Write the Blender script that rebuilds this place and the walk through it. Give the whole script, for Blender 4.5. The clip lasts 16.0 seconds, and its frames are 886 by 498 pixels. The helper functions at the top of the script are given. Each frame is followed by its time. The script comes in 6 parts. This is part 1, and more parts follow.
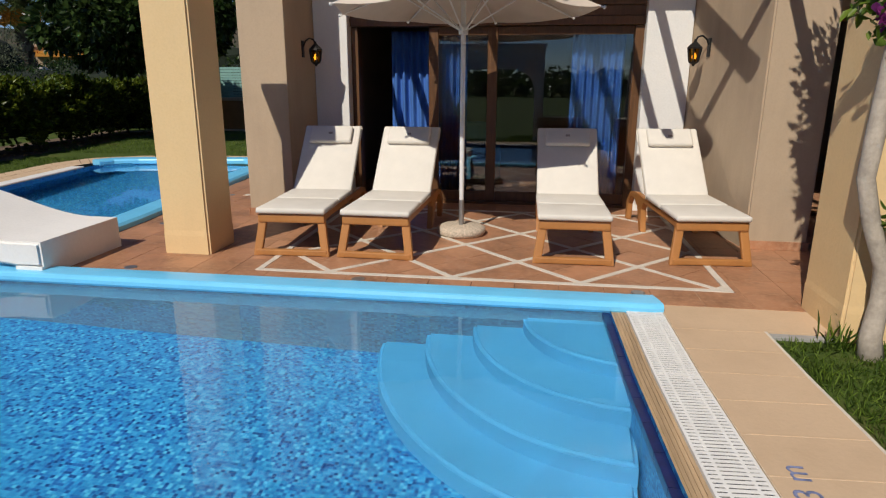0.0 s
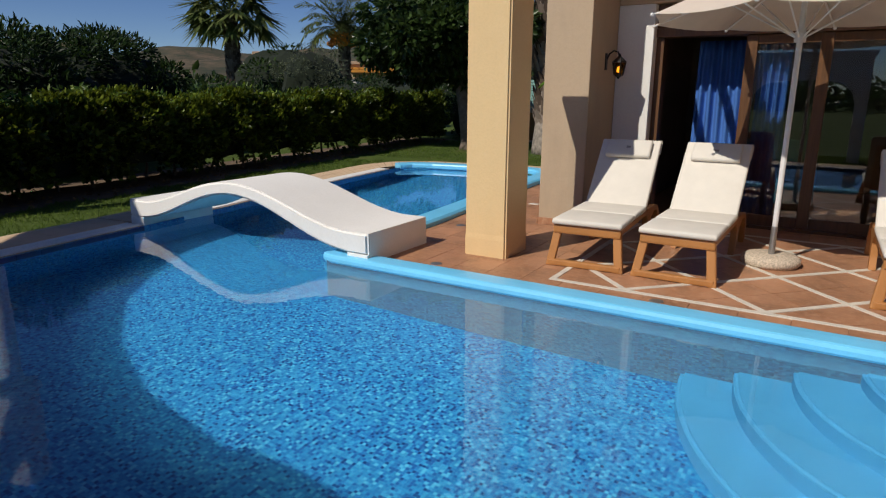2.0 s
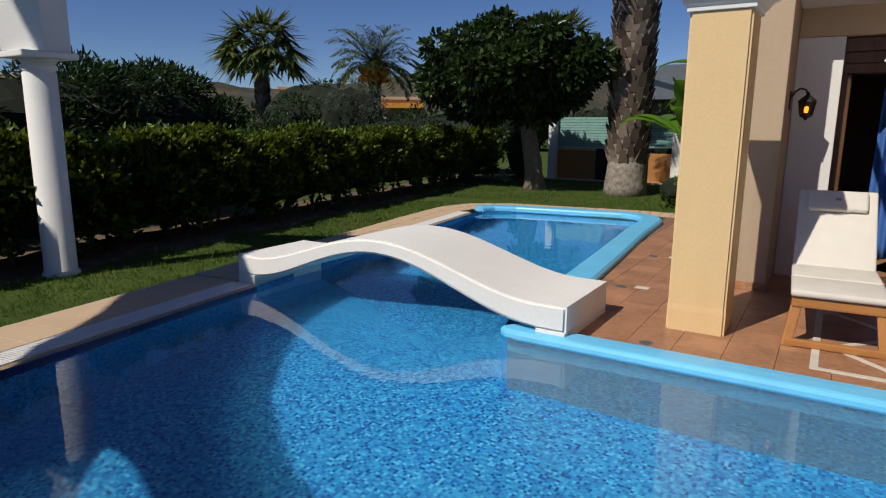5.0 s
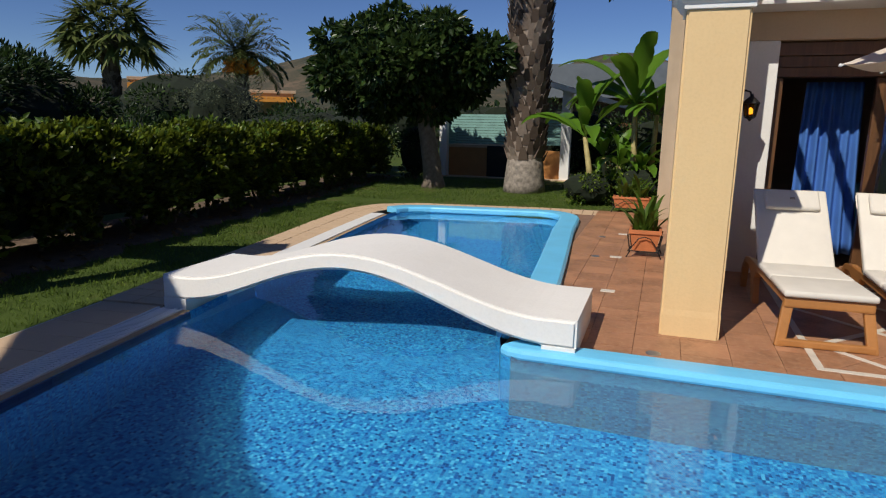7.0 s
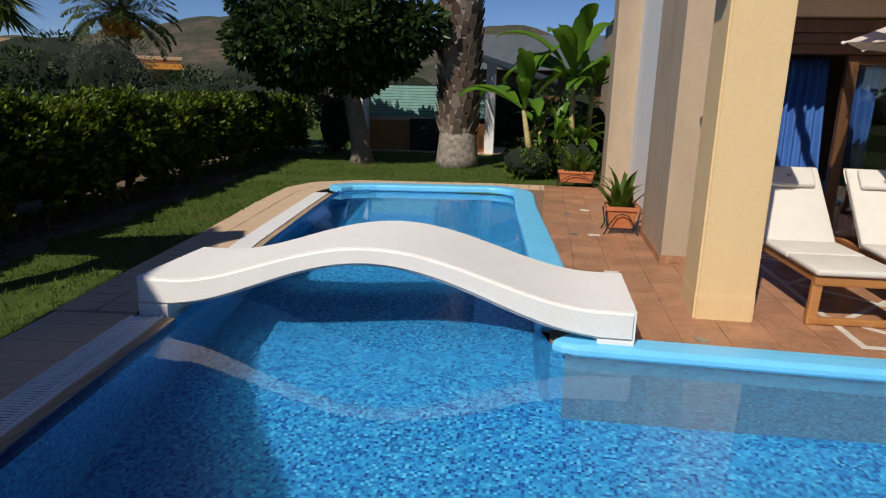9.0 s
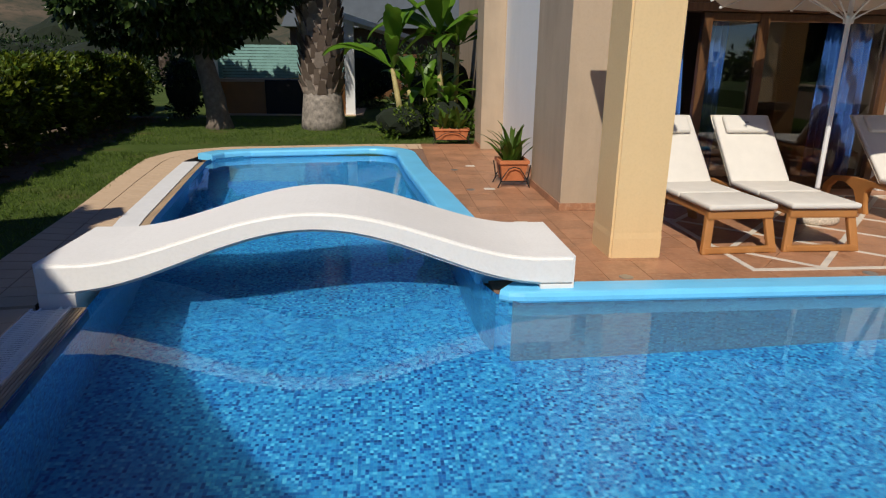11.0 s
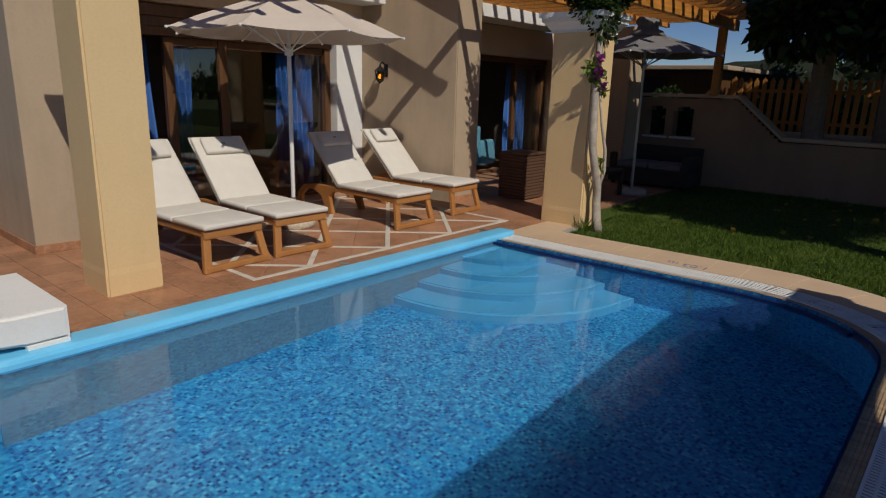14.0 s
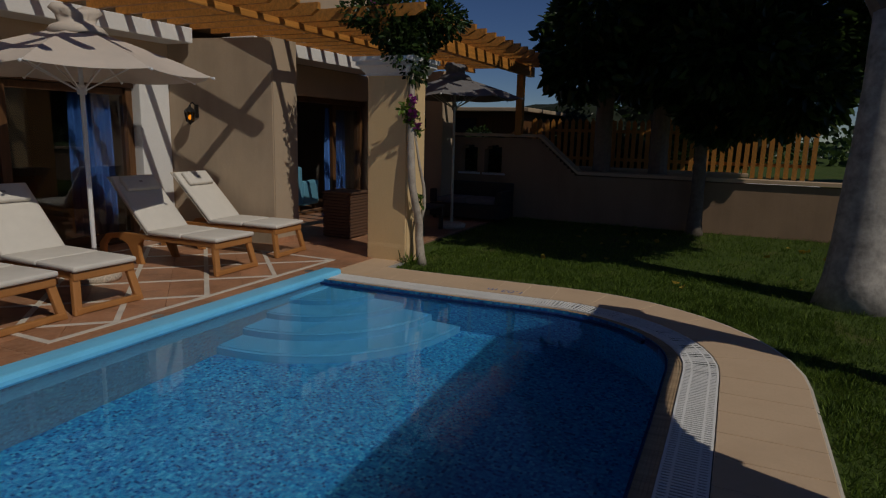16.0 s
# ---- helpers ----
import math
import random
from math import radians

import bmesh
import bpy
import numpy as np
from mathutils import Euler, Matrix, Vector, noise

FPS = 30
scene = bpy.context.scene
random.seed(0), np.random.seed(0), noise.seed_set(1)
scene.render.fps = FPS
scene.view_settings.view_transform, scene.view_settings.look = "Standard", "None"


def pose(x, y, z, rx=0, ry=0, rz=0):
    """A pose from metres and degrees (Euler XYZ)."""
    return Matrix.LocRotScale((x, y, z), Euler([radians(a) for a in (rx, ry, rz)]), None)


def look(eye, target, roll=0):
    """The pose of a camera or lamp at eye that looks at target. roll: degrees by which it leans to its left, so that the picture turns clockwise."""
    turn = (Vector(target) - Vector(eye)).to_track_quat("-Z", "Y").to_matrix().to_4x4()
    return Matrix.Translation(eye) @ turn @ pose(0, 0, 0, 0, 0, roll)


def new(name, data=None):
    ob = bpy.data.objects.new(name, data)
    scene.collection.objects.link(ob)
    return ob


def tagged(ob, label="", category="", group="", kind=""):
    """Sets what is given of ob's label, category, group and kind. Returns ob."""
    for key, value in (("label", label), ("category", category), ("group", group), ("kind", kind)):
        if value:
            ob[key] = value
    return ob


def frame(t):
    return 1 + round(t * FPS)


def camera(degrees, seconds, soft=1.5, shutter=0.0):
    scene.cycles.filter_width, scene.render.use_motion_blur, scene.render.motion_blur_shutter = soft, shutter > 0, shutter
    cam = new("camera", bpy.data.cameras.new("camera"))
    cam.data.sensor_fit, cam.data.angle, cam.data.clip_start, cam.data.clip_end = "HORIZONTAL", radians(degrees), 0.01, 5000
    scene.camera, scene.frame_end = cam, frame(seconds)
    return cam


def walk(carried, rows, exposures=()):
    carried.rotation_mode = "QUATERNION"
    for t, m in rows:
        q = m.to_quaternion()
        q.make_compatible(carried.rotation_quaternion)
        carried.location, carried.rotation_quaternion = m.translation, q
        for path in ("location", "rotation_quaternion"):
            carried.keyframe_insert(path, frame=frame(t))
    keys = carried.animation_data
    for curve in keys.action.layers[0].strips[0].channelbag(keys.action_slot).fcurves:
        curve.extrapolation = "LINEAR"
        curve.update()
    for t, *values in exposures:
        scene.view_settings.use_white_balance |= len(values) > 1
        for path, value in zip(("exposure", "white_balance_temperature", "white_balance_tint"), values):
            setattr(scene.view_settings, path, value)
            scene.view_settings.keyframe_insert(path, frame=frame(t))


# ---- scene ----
cam = camera(70.3, 16.0, 1.2)
EXPOSURES = [(0.0, -0.05), (3.5, -0.1), (6.0, -0.04), (8.0, 0.0), (12.3, -0.04), (13.0, -0.15), (13.5, -0.35), (14.0, -0.55), (14.5, -0.78), (15.0, -0.98), (15.5, -1.17), (16.0, -1.39)]
PATH = [
    (0, (0.929, 0.6, 1.549), (0.655, 2.512, 1.03), 0.2),
    (0.5, (0.839, 0.588, 1.557), (0.347, 2.455, 1.036), 0.2),
    (1, (0.752, 0.565, 1.545), (0.027, 2.359, 1.038), 0.2),
    (1.5, (0.68, 0.552, 1.548), (-0.228, 2.263, 1.052), 0.2),
    (2, (0.565, 0.528, 1.552), (-0.448, 2.183, 1.066), 0.2),
    (2.5, (0.355, 0.544, 1.543), (-0.69, 2.189, 1.098), 0.1),
    (3, (0.045, 0.575, 1.555), (-1.063, 2.181, 1.116), 0.0),
    (3.5, (-0.31, 0.58, 1.544), (-1.465, 2.155, 1.113), -0.0),
    (6, (-1.936, 0.607, 1.659), (-2.812, 2.371, 1.309), 0.5),
    (6.5, (-2.194, 0.679, 1.651), (-2.98, 2.483, 1.295), 0.5),
    (7, (-2.465, 0.655, 1.634), (-3.107, 2.508, 1.241), 0.9),
    (7.5, (-2.744, 0.683, 1.607), (-3.207, 2.576, 1.159), 0.8),
    (8, (-3.029, 0.77, 1.651), (-3.396, 2.68, 1.184), 1.1),
    (10.5, (-4.219, 0.884, 1.63), (-4.242, 2.82, 1.126), 0.7),
    (11, (-4.264, 0.845, 1.604), (-4.09, 2.751, 1.024), 0.7),
    (11.5, (-4.197, 0.794, 1.595), (-3.96, 2.657, 0.908), 1.0),
    (12, (-4.132, 0.747, 1.6), (-3.689, 2.563, 0.889), 2.2),
    (12.5, (-4.147, 0.725, 1.643), (-3.396, 2.447, 0.956), 2.0),
    (13, (-4.173, 0.752, 1.655), (-3.093, 2.333, 1.076), 1.5),
    (13.5, (-4.219, 0.768, 1.654), (-2.912, 2.188, 1.131), 1.7),
    (14, (-4.244, 0.757, 1.676), (-2.774, 2.017, 1.178), 1.7),
    (14.5, (-4.252, 0.744, 1.66), (-2.657, 1.865, 1.211), 1.5),
    (15, (-4.252, 0.736, 1.657), (-2.564, 1.728, 1.25), 1.4),
    (15.5, (-4.267, 0.716, 1.659), (-2.524, 1.619, 1.277), 1.4),
    (16, (-4.259, 0.702, 1.67), (-2.476, 1.532, 1.307), 1.4),
]
walk(cam, [(t, look(eye, target, roll)) for t, eye, target, roll in PATH], EXPOSURES)

# ---- world, sun, exposure ----
SUN_EL, SUN_AZ = radians(45.0), radians(200.0)      # the sun stands south by west
world = bpy.data.worlds.new("world")
scene.world = world
world.use_nodes = True
wn, wl = world.node_tree.nodes, world.node_tree.links
sky = wn.new("ShaderNodeTexSky")
sky.sky_type, sky.sun_disc = "NISHITA", False
sky.sun_elevation, sky.sun_rotation = SUN_EL, SUN_AZ
sky.air_density, sky.dust_density, sky.ozone_density = 1.0, 0.0, 5.0
sky.altitude = 2500
tone = wn.new("ShaderNodeHueSaturation")
tone.inputs["Saturation"].default_value = 1.12
tone.inputs["Hue"].default_value = 0.512
wl.new(sky.outputs[0], tone.inputs["Color"])
wl.new(tone.outputs[0], wn["Background"].inputs[0])
wn["Background"].inputs[1].default_value = 0.073
sun = new("sun", bpy.data.lights.new("sun", "SUN"))
sun.data.energy, sun.data.angle, sun.data.color = 4.1, radians(0.53), (1.0, 0.93, 0.82)
SUN_WAY = Vector((math.sin(radians(20)) * math.cos(SUN_EL), math.cos(radians(20)) * math.cos(SUN_EL), -math.sin(SUN_EL)))
sun.rotation_euler = SUN_WAY.to_track_quat("-Z", "Y").to_euler()


# ---- materials ----
class Mat:
    """A small node-graph builder round one Principled shader."""

    def __init__(self, name, rough=0.6, metal=0.0, spec=0.5):
        self.m = bpy.data.materials.new(name)
        self.m.use_nodes = True
        self.n, self.l = self.m.node_tree.nodes, self.m.node_tree.links
        self.b = self.n["Principled BSDF"]
        self.b.inputs["Roughness"].default_value = rough
        self.b.inputs["Metallic"].default_value = metal
        self.b.inputs["Specular IOR Level"].default_value = spec
        self.co = self.n.new("ShaderNodeTexCoord").outputs["Object"]

    def node(self, kind, **inputs):
        nd = self.n.new(kind)
        for k, v in inputs.items():
            sock = nd.inputs[int(k[1:])] if k[0] == "i" and k[1:].isdigit() else nd.inputs[k.replace("_", " ")]
            if isinstance(v, bpy.types.NodeSocket):
                self.l.new(v, sock)
            else:
                sock.default_value = v
        return nd

    def scaled(self, sx, sy=None, sz=None):
        nd = self.node("ShaderNodeVectorMath", i0=self.co, i1=(sx, sy or sx, sz or sx))
        nd.operation = "MULTIPLY"
        return nd.outputs[0]

    def noise(self, scale, detail=4.0, rough=0.55, vec=None):
        nd = self.node("ShaderNodeTexNoise", Scale=scale, Detail=detail, Roughness=rough)
        self.l.new(vec or self.co, nd.inputs["Vector"])
        return nd.outputs["Fac"]

    def ramp(self, fac, stops):
        nd = self.n.new("ShaderNodeValToRGB")
        el = nd.color_ramp.elements
        while len(el) < len(stops):
            el.new(0.5)
        for e, (p, c) in zip(el, stops):
            e.position, e.color = p, (*c, 1) if len(c) == 3 else c
        self.l.new(fac, nd.inputs[0])
        return nd.outputs["Color"]

    def mix(self, fac, a, b, mode="MIX"):
        nd = self.n.new("ShaderNodeMix")
        nd.data_type, nd.blend_type = "RGBA", mode
        for sock, v in ((nd.inputs[0], fac), (nd.inputs[6], a), (nd.inputs[7], b)):
            if isinstance(v, bpy.types.NodeSocket):
                self.l.new(v, sock)
            else:
                sock.default_value = v if isinstance(v, float) else (*v, 1)
        return nd.outputs[2]

    def math(self, op, a, b=0.0, c=0.0):
        nd = self.n.new("ShaderNodeMath")
        nd.operation = op
        for sock, v in zip(nd.inputs, (a, b, c)):
            if isinstance(v, bpy.types.NodeSocket):
                self.l.new(v, sock)
            else:
                sock.default_value = v
        return nd.outputs[0]

    def rand(self):
        return self.n.new("ShaderNodeObjectInfo").outputs["Random"]

    def island(self):
        return self.n.new("ShaderNodeNewGeometry").outputs["Random Per Island"]

    def colour(self, c):
        if isinstance(c, bpy.types.NodeSocket):
            self.l.new(c, self.b.inputs["Base Color"])
        else:
            self.b.inputs["Base Color"].default_value = (*c, 1)
        return self

    def bump(self, h, strength=0.3, dist=0.01):
        nd = self.node("ShaderNodeBump", Strength=strength, Distance=dist, Height=h)
        self.l.new(nd.outputs[0], self.b.inputs["Normal"])
        return self

    def rough(self, r):
        self.l.new(r, self.b.inputs["Roughness"])
        return self


def plain(name, col, var=0.12, scale=6.0, rough=0.6, metal=0.0, bump=0.15, fine=60.0, spec=0.5):
    """A surface with a broad stain, a fine grain and slight relief."""
    m = Mat(name, rough, metal, spec)
    lo = tuple(max(0, c * (1 - var)) for c in col)
    hi = tuple(min(1, c * (1 + var)) for c in col)
    broad = m.ramp(m.noise(scale), [(0.3, lo), (0.7, hi)])
    grain = m.noise(fine, 3)
    m.colour(m.mix(0.25, broad, m.ramp(grain, [(0.3, lo), (0.7, hi)])))
    if bump:
        m.bump(grain, bump, 0.004)
    return m.m


def plaster(name, col, stain, amount=0.5):
    m = Mat(name, 0.85, spec=0.25)
    big = m.noise(0.9, 6, 0.6)
    streak = m.noise(1.0, 5, 0.6, m.scaled(3.0, 3.0, 0.5))
    fine = m.noise(45, 4)
    f1 = m.ramp(m.math("MULTIPLY", big, streak), [(0.2, (0, 0, 0)), (0.42, (1, 1, 1))])
    c = m.mix(m.math("MULTIPLY", f1, amount), col, stain)
    dark = tuple(v * 0.86 for v in col)
    c = m.mix(m.math("MULTIPLY", m.ramp(fine, [(0.45, (0, 0, 0)), (0.7, (1, 1, 1))]), 0.3), c, dark)
    m.colour(c)
    m.bump(m.math("ADD", fine, m.math("MULTIPLY", m.noise(7, 3), 2.0)), 0.25, 0.006)
    return m.m


def mosaic(name="mosaic", worn=0.0):
    m = Mat(name, 0.35)
    tile = 0.022
    grid = m.node("ShaderNodeVectorMath", i0=m.co, i1=(1 / tile, 1 / tile, 1 / tile))
    grid.operation = "MULTIPLY"
    off = m.node("ShaderNodeVectorMath", i0=grid.outputs[0], i1=(0.31, 0.37, 0.43))
    off.operation = "ADD"
    cell = m.node("ShaderNodeVectorMath", i0=off.outputs[0])
    cell.operation = "FLOOR"
    wn_ = m.node("ShaderNodeTexWhiteNoise", Vector=cell.outputs[0])
    tone = m.ramp(wn_.outputs["Value"], [(0.0, (0.004, 0.055, 0.22)), (0.08, (0.008, 0.105, 0.33)), (0.24, (0.012, 0.165, 0.41)),
                                         (0.48, (0.018, 0.215, 0.465)), (0.72, (0.032, 0.265, 0.51)), (0.92, (0.070, 0.35, 0.56))])
    tone.node.color_ramp.interpolation = "CONSTANT"
    fr = m.node("ShaderNodeVectorMath", i0=off.outputs[0])
    fr.operation = "FRACTION"
    sep = m.node("ShaderNodeSeparateXYZ", Vector=fr.outputs[0])
    edge = m.math("MINIMUM", m.math("MINIMUM", sep.outputs[0], sep.outputs[1]), 1.0)
    grout = m.math("LESS_THAN", edge, 0.08)
    c = m.mix(m.math("MULTIPLY", grout, 0.45), tone, (0.10, 0.22, 0.32))
    c = m.mix(m.math("MULTIPLY", m.noise(0.8, 5), 0.12), c, (0.03, 0.23, 0.45))
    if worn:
        # limescale and grime, plus weaker light and terrace reflection, mixed into this wall's colour
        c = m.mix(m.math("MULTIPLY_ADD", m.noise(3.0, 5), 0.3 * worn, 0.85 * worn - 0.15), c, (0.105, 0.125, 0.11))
    m.colour(c)
    return m.m


def terracotta(name, base):
    m = Mat(name, 0.42)
    r = m.rand()
    off = m.node("ShaderNodeVectorMath", i0=m.n.new("ShaderNodeNewGeometry").outputs["Position"])
    big = m.noise(2.2, 6, 0.65, off.outputs[0])
    fine = m.noise(22, 5, 0.6, off.outputs[0])
    lo, hi = tuple(c * 0.48 for c in base), tuple(min(1, c * 1.3) for c in base)
    c = m.ramp(big, [(0.30, lo), (0.5, base), (0.72, hi)])
    c = m.mix(m.math("MULTIPLY", r, 0.55), c, tuple(v * 0.6 for v in base))
    c = m.mix(m.math("MULTIPLY", m.ramp(fine, [(0.45, (0, 0, 0)), (0.72, (1, 1, 1))]), 0.6), c, (0.54, 0.33, 0.20))
    m.colour(c)
    m.rough(m.math("MULTIPLY_ADD", fine, 0.35, 0.28))
    m.bump(fine, 0.2, 0.004)
    return m.m


def wood(name, col, axis=0, rough=0.45, scale=1.0):
    m = Mat(name, rough)
    s = [26.0, 26.0, 26.0]
    s[axis] = 1.6
    v = m.scaled(*[k * scale for k in s])
    g = m.noise(1.0, 6, 0.65, v)
    lo, hi = tuple(c * 0.62 for c in col), tuple(min(1, c * 1.3) for c in col)
    c = m.ramp(g, [(0.3, lo), (0.68, hi)])
    c = m.mix(m.math("MULTIPLY", m.noise(3, 3), 0.3), c, tuple(v * 0.7 for v in col))
    m.colour(c)
    m.bump(g, 0.12, 0.003)
    return m.m


def leaf(name, dark, light, rough=0.4, spread=0.0):
    m = Mat(name, rough, spec=0.25)
    r = m.island()
    c = m.ramp(r, [(0.0, dark), (0.62, tuple(a * 0.68 + b * 0.32 for a, b in zip(dark, light))), (1.0, light)])
    c = m.mix(m.math("MULTIPLY", m.noise(3.0, 3), 0.4), c, dark)
    m.colour(c)
    tr = m.node("ShaderNodeBsdfTranslucent")
    m.l.new(m.mix(0.5, c, tuple(min(1, v * 1.6) for v in light)), tr.inputs["Color"])
    mx = m.node("ShaderNodeMixShader", Fac=0.22)
    m.l.new(m.b.outputs[0], mx.inputs[1])
    m.l.new(tr.outputs[0], mx.inputs[2])
    m.l.new(mx.outputs[0], m.n["Material Output"].inputs["Surface"])
    return m.m


def water_mat():
    m = Mat("pool_water", 0.0)
    m.b.inputs["Transmission Weight"].default_value = 1.0
    m.b.inputs["IOR"].default_value = 1.33
    m.colour((0.84, 0.975, 1.0))
    w = m.noise(2.6, 3, 0.5)
    w2 = m.noise(9.0, 2, 0.5)
    m.bump(m.math("ADD", w, m.math("MULTIPLY", w2, 0.25)), 0.03, 0.05)
    return m.m


def glass_mat():
    m = Mat("door_glass", 0.0)
    m.b.inputs["Transmission Weight"].default_value = 1.0
    m.b.inputs["IOR"].default_value = 1.8
    m.colour((0.42, 0.47, 0.50))
    return m.m


M_MOSAIC_WORN_DIM = mosaic("scaled_dimmed_mosaic", 0.72)
M_MOSAIC, M_WATER, M_GLASS = mosaic(), water_mat(), glass_mat()
M_RIM = plain("blue_rim_paint", (0.17, 0.60, 0.92), 0.08, 3.0, 0.32, bump=0.1)
M_STEP = plain("blue_step_paint", (0.058, 0.27, 0.49), 0.10, 2.0, 0.8, bump=0.05, spec=0.2)
M_YELLOW = plaster("yellow_plaster", (0.76, 0.545, 0.285), (0.63, 0.45, 0.24), 0.35)
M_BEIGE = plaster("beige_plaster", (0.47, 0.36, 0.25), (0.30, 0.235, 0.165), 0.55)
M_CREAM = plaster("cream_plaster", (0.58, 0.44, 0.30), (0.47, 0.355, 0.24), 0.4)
M_WHITE = plaster("white_plaster", (0.78, 0.77, 0.74), (0.66, 0.65, 0.62), 0.3)
M_BRIDGE = plaster("white_bridge_paint", (0.82, 0.80, 0.76), (0.72, 0.69, 0.64), 0.3)
M_TERRA = terracotta("terracotta_tile", (0.43, 0.205, 0.108))
M_JOINT = plain("brown_joint", (0.22, 0.125, 0.08), 0.2, 9, 0.9)
M_STRIP = plain("cream_strip_tile", (0.66, 0.60, 0.51), 0.14, 5, 0.5)
M_STONE = plaster("sandstone", (0.60, 0.435, 0.285), (0.47, 0.33, 0.21), 0.5)
M_NOSE = wood("grooved_nosing", (0.47, 0.33, 0.195), 1, 0.6)
M_GRATE = plain("white_grate", (0.80, 0.79, 0.76), 0.06, 6, 0.5, bump=0.05)
M_DARK = plain("dark_channel", (0.03, 0.03, 0.035), 0.3, 6, 0.9)
M_NAVY = plain("navy_tile", (0.008, 0.018, 0.10), 0.35, 12, 0.3)
M_WOOD = plain("teak_resin", (0.42, 0.185, 0.055), 0.14, 3, 0.42, fine=40)
M_DOOR = wood("door_wood", (0.125, 0.056, 0.02), 2, 0.45)
M_PERG = wood("pergola_wood", (0.56, 0.235, 0.045), 0, 0.5)
M_CANVAS = plain("cream_canvas", (0.68, 0.64, 0.57), 0.06, 5, 0.9, fine=180)
M_TAUPE = plain("taupe_canvas", (0.36, 0.31, 0.27), 0.08, 5, 0.9, fine=180)
M_SLING = plain("beige_sling", (0.50, 0.44, 0.35), 0.1, 8, 0.85, fine=220)
M_UMB = plain("umbrella_canvas", (0.61, 0.53, 0.45), 0.06, 4, 0.9, fine=160)
M_UMB2 = plain("grey_umbrella_canvas", (0.18, 0.17, 0.17), 0.1, 4, 0.9, fine=160)
M_METAL = plain("white_metal", (0.76, 0.75, 0.73), 0.04, 8, 0.35, bump=0)
M_STEEL = plain("steel", (0.42, 0.42, 0.41), 0.1, 9, 0.35, 0.8, bump=0)
M_IRON = plain("black_iron", (0.014, 0.013, 0.012), 0.3, 15, 0.5, 0.3)
M_CURTAIN = plain("blue_curtain", (0.05, 0.155, 0.47), 0.12, 4, 0.9, fine=150)
M_POT = plain("terracotta_pot", (0.50, 0.165, 0.06), 0.16, 8, 0.75)
M_SOIL = plain("soil", (0.05, 0.034, 0.022), 0.4, 14, 1.0)


# ---- mesh helpers ----
def link_mesh(name, bm, mat, smooth=False):
    me = bpy.data.meshes.new(name)
    bm.to_mesh(me)
    bm.free()
    for mt in mat if isinstance(mat, (list, tuple)) else (mat,):
        me.materials.append(mt)
    if smooth:
        me.polygons.foreach_set("use_smooth", [True] * len(me.polygons))
    return new(name, me)


def part(name, bm, mat, parent, label="", smooth=False):
    ob = link_mesh(name, bm, mat, smooth)
    ob.parent = parent
    if label:
        ob["label"] = label
    return ob


def thing(name, label, category, at=(0, 0, 0), group="", kind="", rz=0.0):
    ob = new(name)
    ob.matrix_basis = pose(*at, 0, 0, rz)
    return tagged(ob, label, category, group, kind)


def box(bm, x0, x1, y0, y1, z0, z1, bevel=0.0, m=None):
    r = bmesh.ops.create_cube(bm, size=1.0)
    vs = r["verts"]
    for v in vs:
        v.co = Vector(((x0 + x1) / 2 + v.co.x * (x1 - x0), (y0 + y1) / 2 + v.co.y * (y1 - y0), (z0 + z1) / 2 + v.co.z * (z1 - z0)))
    if bevel:
        es = list({e for v in vs for e in v.link_edges})
        r2 = bmesh.ops.bevel(bm, geom=es, offset=bevel, segments=2, affect="EDGES", profile=0.6)
        vs = list({v for f in r2["faces"] for v in f.verts} | {v for v in vs if v.is_valid})
    if m is not None:
        bmesh.ops.transform(bm, matrix=m, verts=[v for v in vs if v.is_valid])
    return bm


def boxes(*specs, bevel=0.0):
    bm = bmesh.new()
    for s in specs:
        box(bm, *s, bevel=bevel)
    return bm


def tube(bm, pts, radii, n=8, cap=True):
    """A tube through points, its radius given per point."""
    pts = [Vector(p) for p in pts]
    rings, side = [], None
    for i, p in enumerate(pts):
        d = (pts[min(i + 1, len(pts) - 1)] - pts[max(i - 1, 0)]).normalized()
        if side is None:
            side = d.orthogonal().normalized()
        side = (side - d * side.dot(d)).normalized()
        up = d.cross(side)
        r = radii[i] if isinstance(radii, (list, tuple)) else radii
        rings.append([bm.verts.new(p + r * (math.cos(a) * side + math.sin(a) * up)) for a in [2 * math.pi * k / n for k in range(n)]])
    for a, b in zip(rings, rings[1:]):
        for k in range(n):
            bm.faces.new((a[k], a[(k + 1) % n], b[(k + 1) % n], b[k]))
    if cap:
        bm.faces.new(rings[0][::-1])
        bm.faces.new(rings[-1])
    return bm


def lathe(bm, prof, n=24, at=(0, 0, 0)):
    """Turns a profile of (radius, height) round a vertical axis."""
    rings = []
    for r, z in prof:
        rings.append([bm.verts.new((at[0] + r * math.cos(2 * math.pi * k / n), at[1] + r * math.sin(2 * math.pi * k / n), at[2] + z)) for k in range(n)])
    for a, b in zip(rings, rings[1:]):
        for k in range(n):
            bm.faces.new((a[k], a[(k + 1) % n], b[(k + 1) % n], b[k]))
    bm.faces.new(rings[0][::-1])
    bm.faces.new(rings[-1])
    return bm


def prism(bm, poly, z0, z1):
    """An upright prism over a plan polygon."""
    lo = [bm.verts.new((x, y, z0)) for x, y in poly]
    hi = [bm.verts.new((x, y, z1)) for x, y in poly]
    n = len(poly)
    fs = [bm.faces.new(lo[::-1]), bm.faces.new(hi)]
    for k in range(n):
        fs.append(bm.faces.new((lo[k], lo[(k + 1) % n], hi[(k + 1) % n], hi[k])))
    bmesh.ops.recalc_face_normals(bm, faces=fs)
    return bm


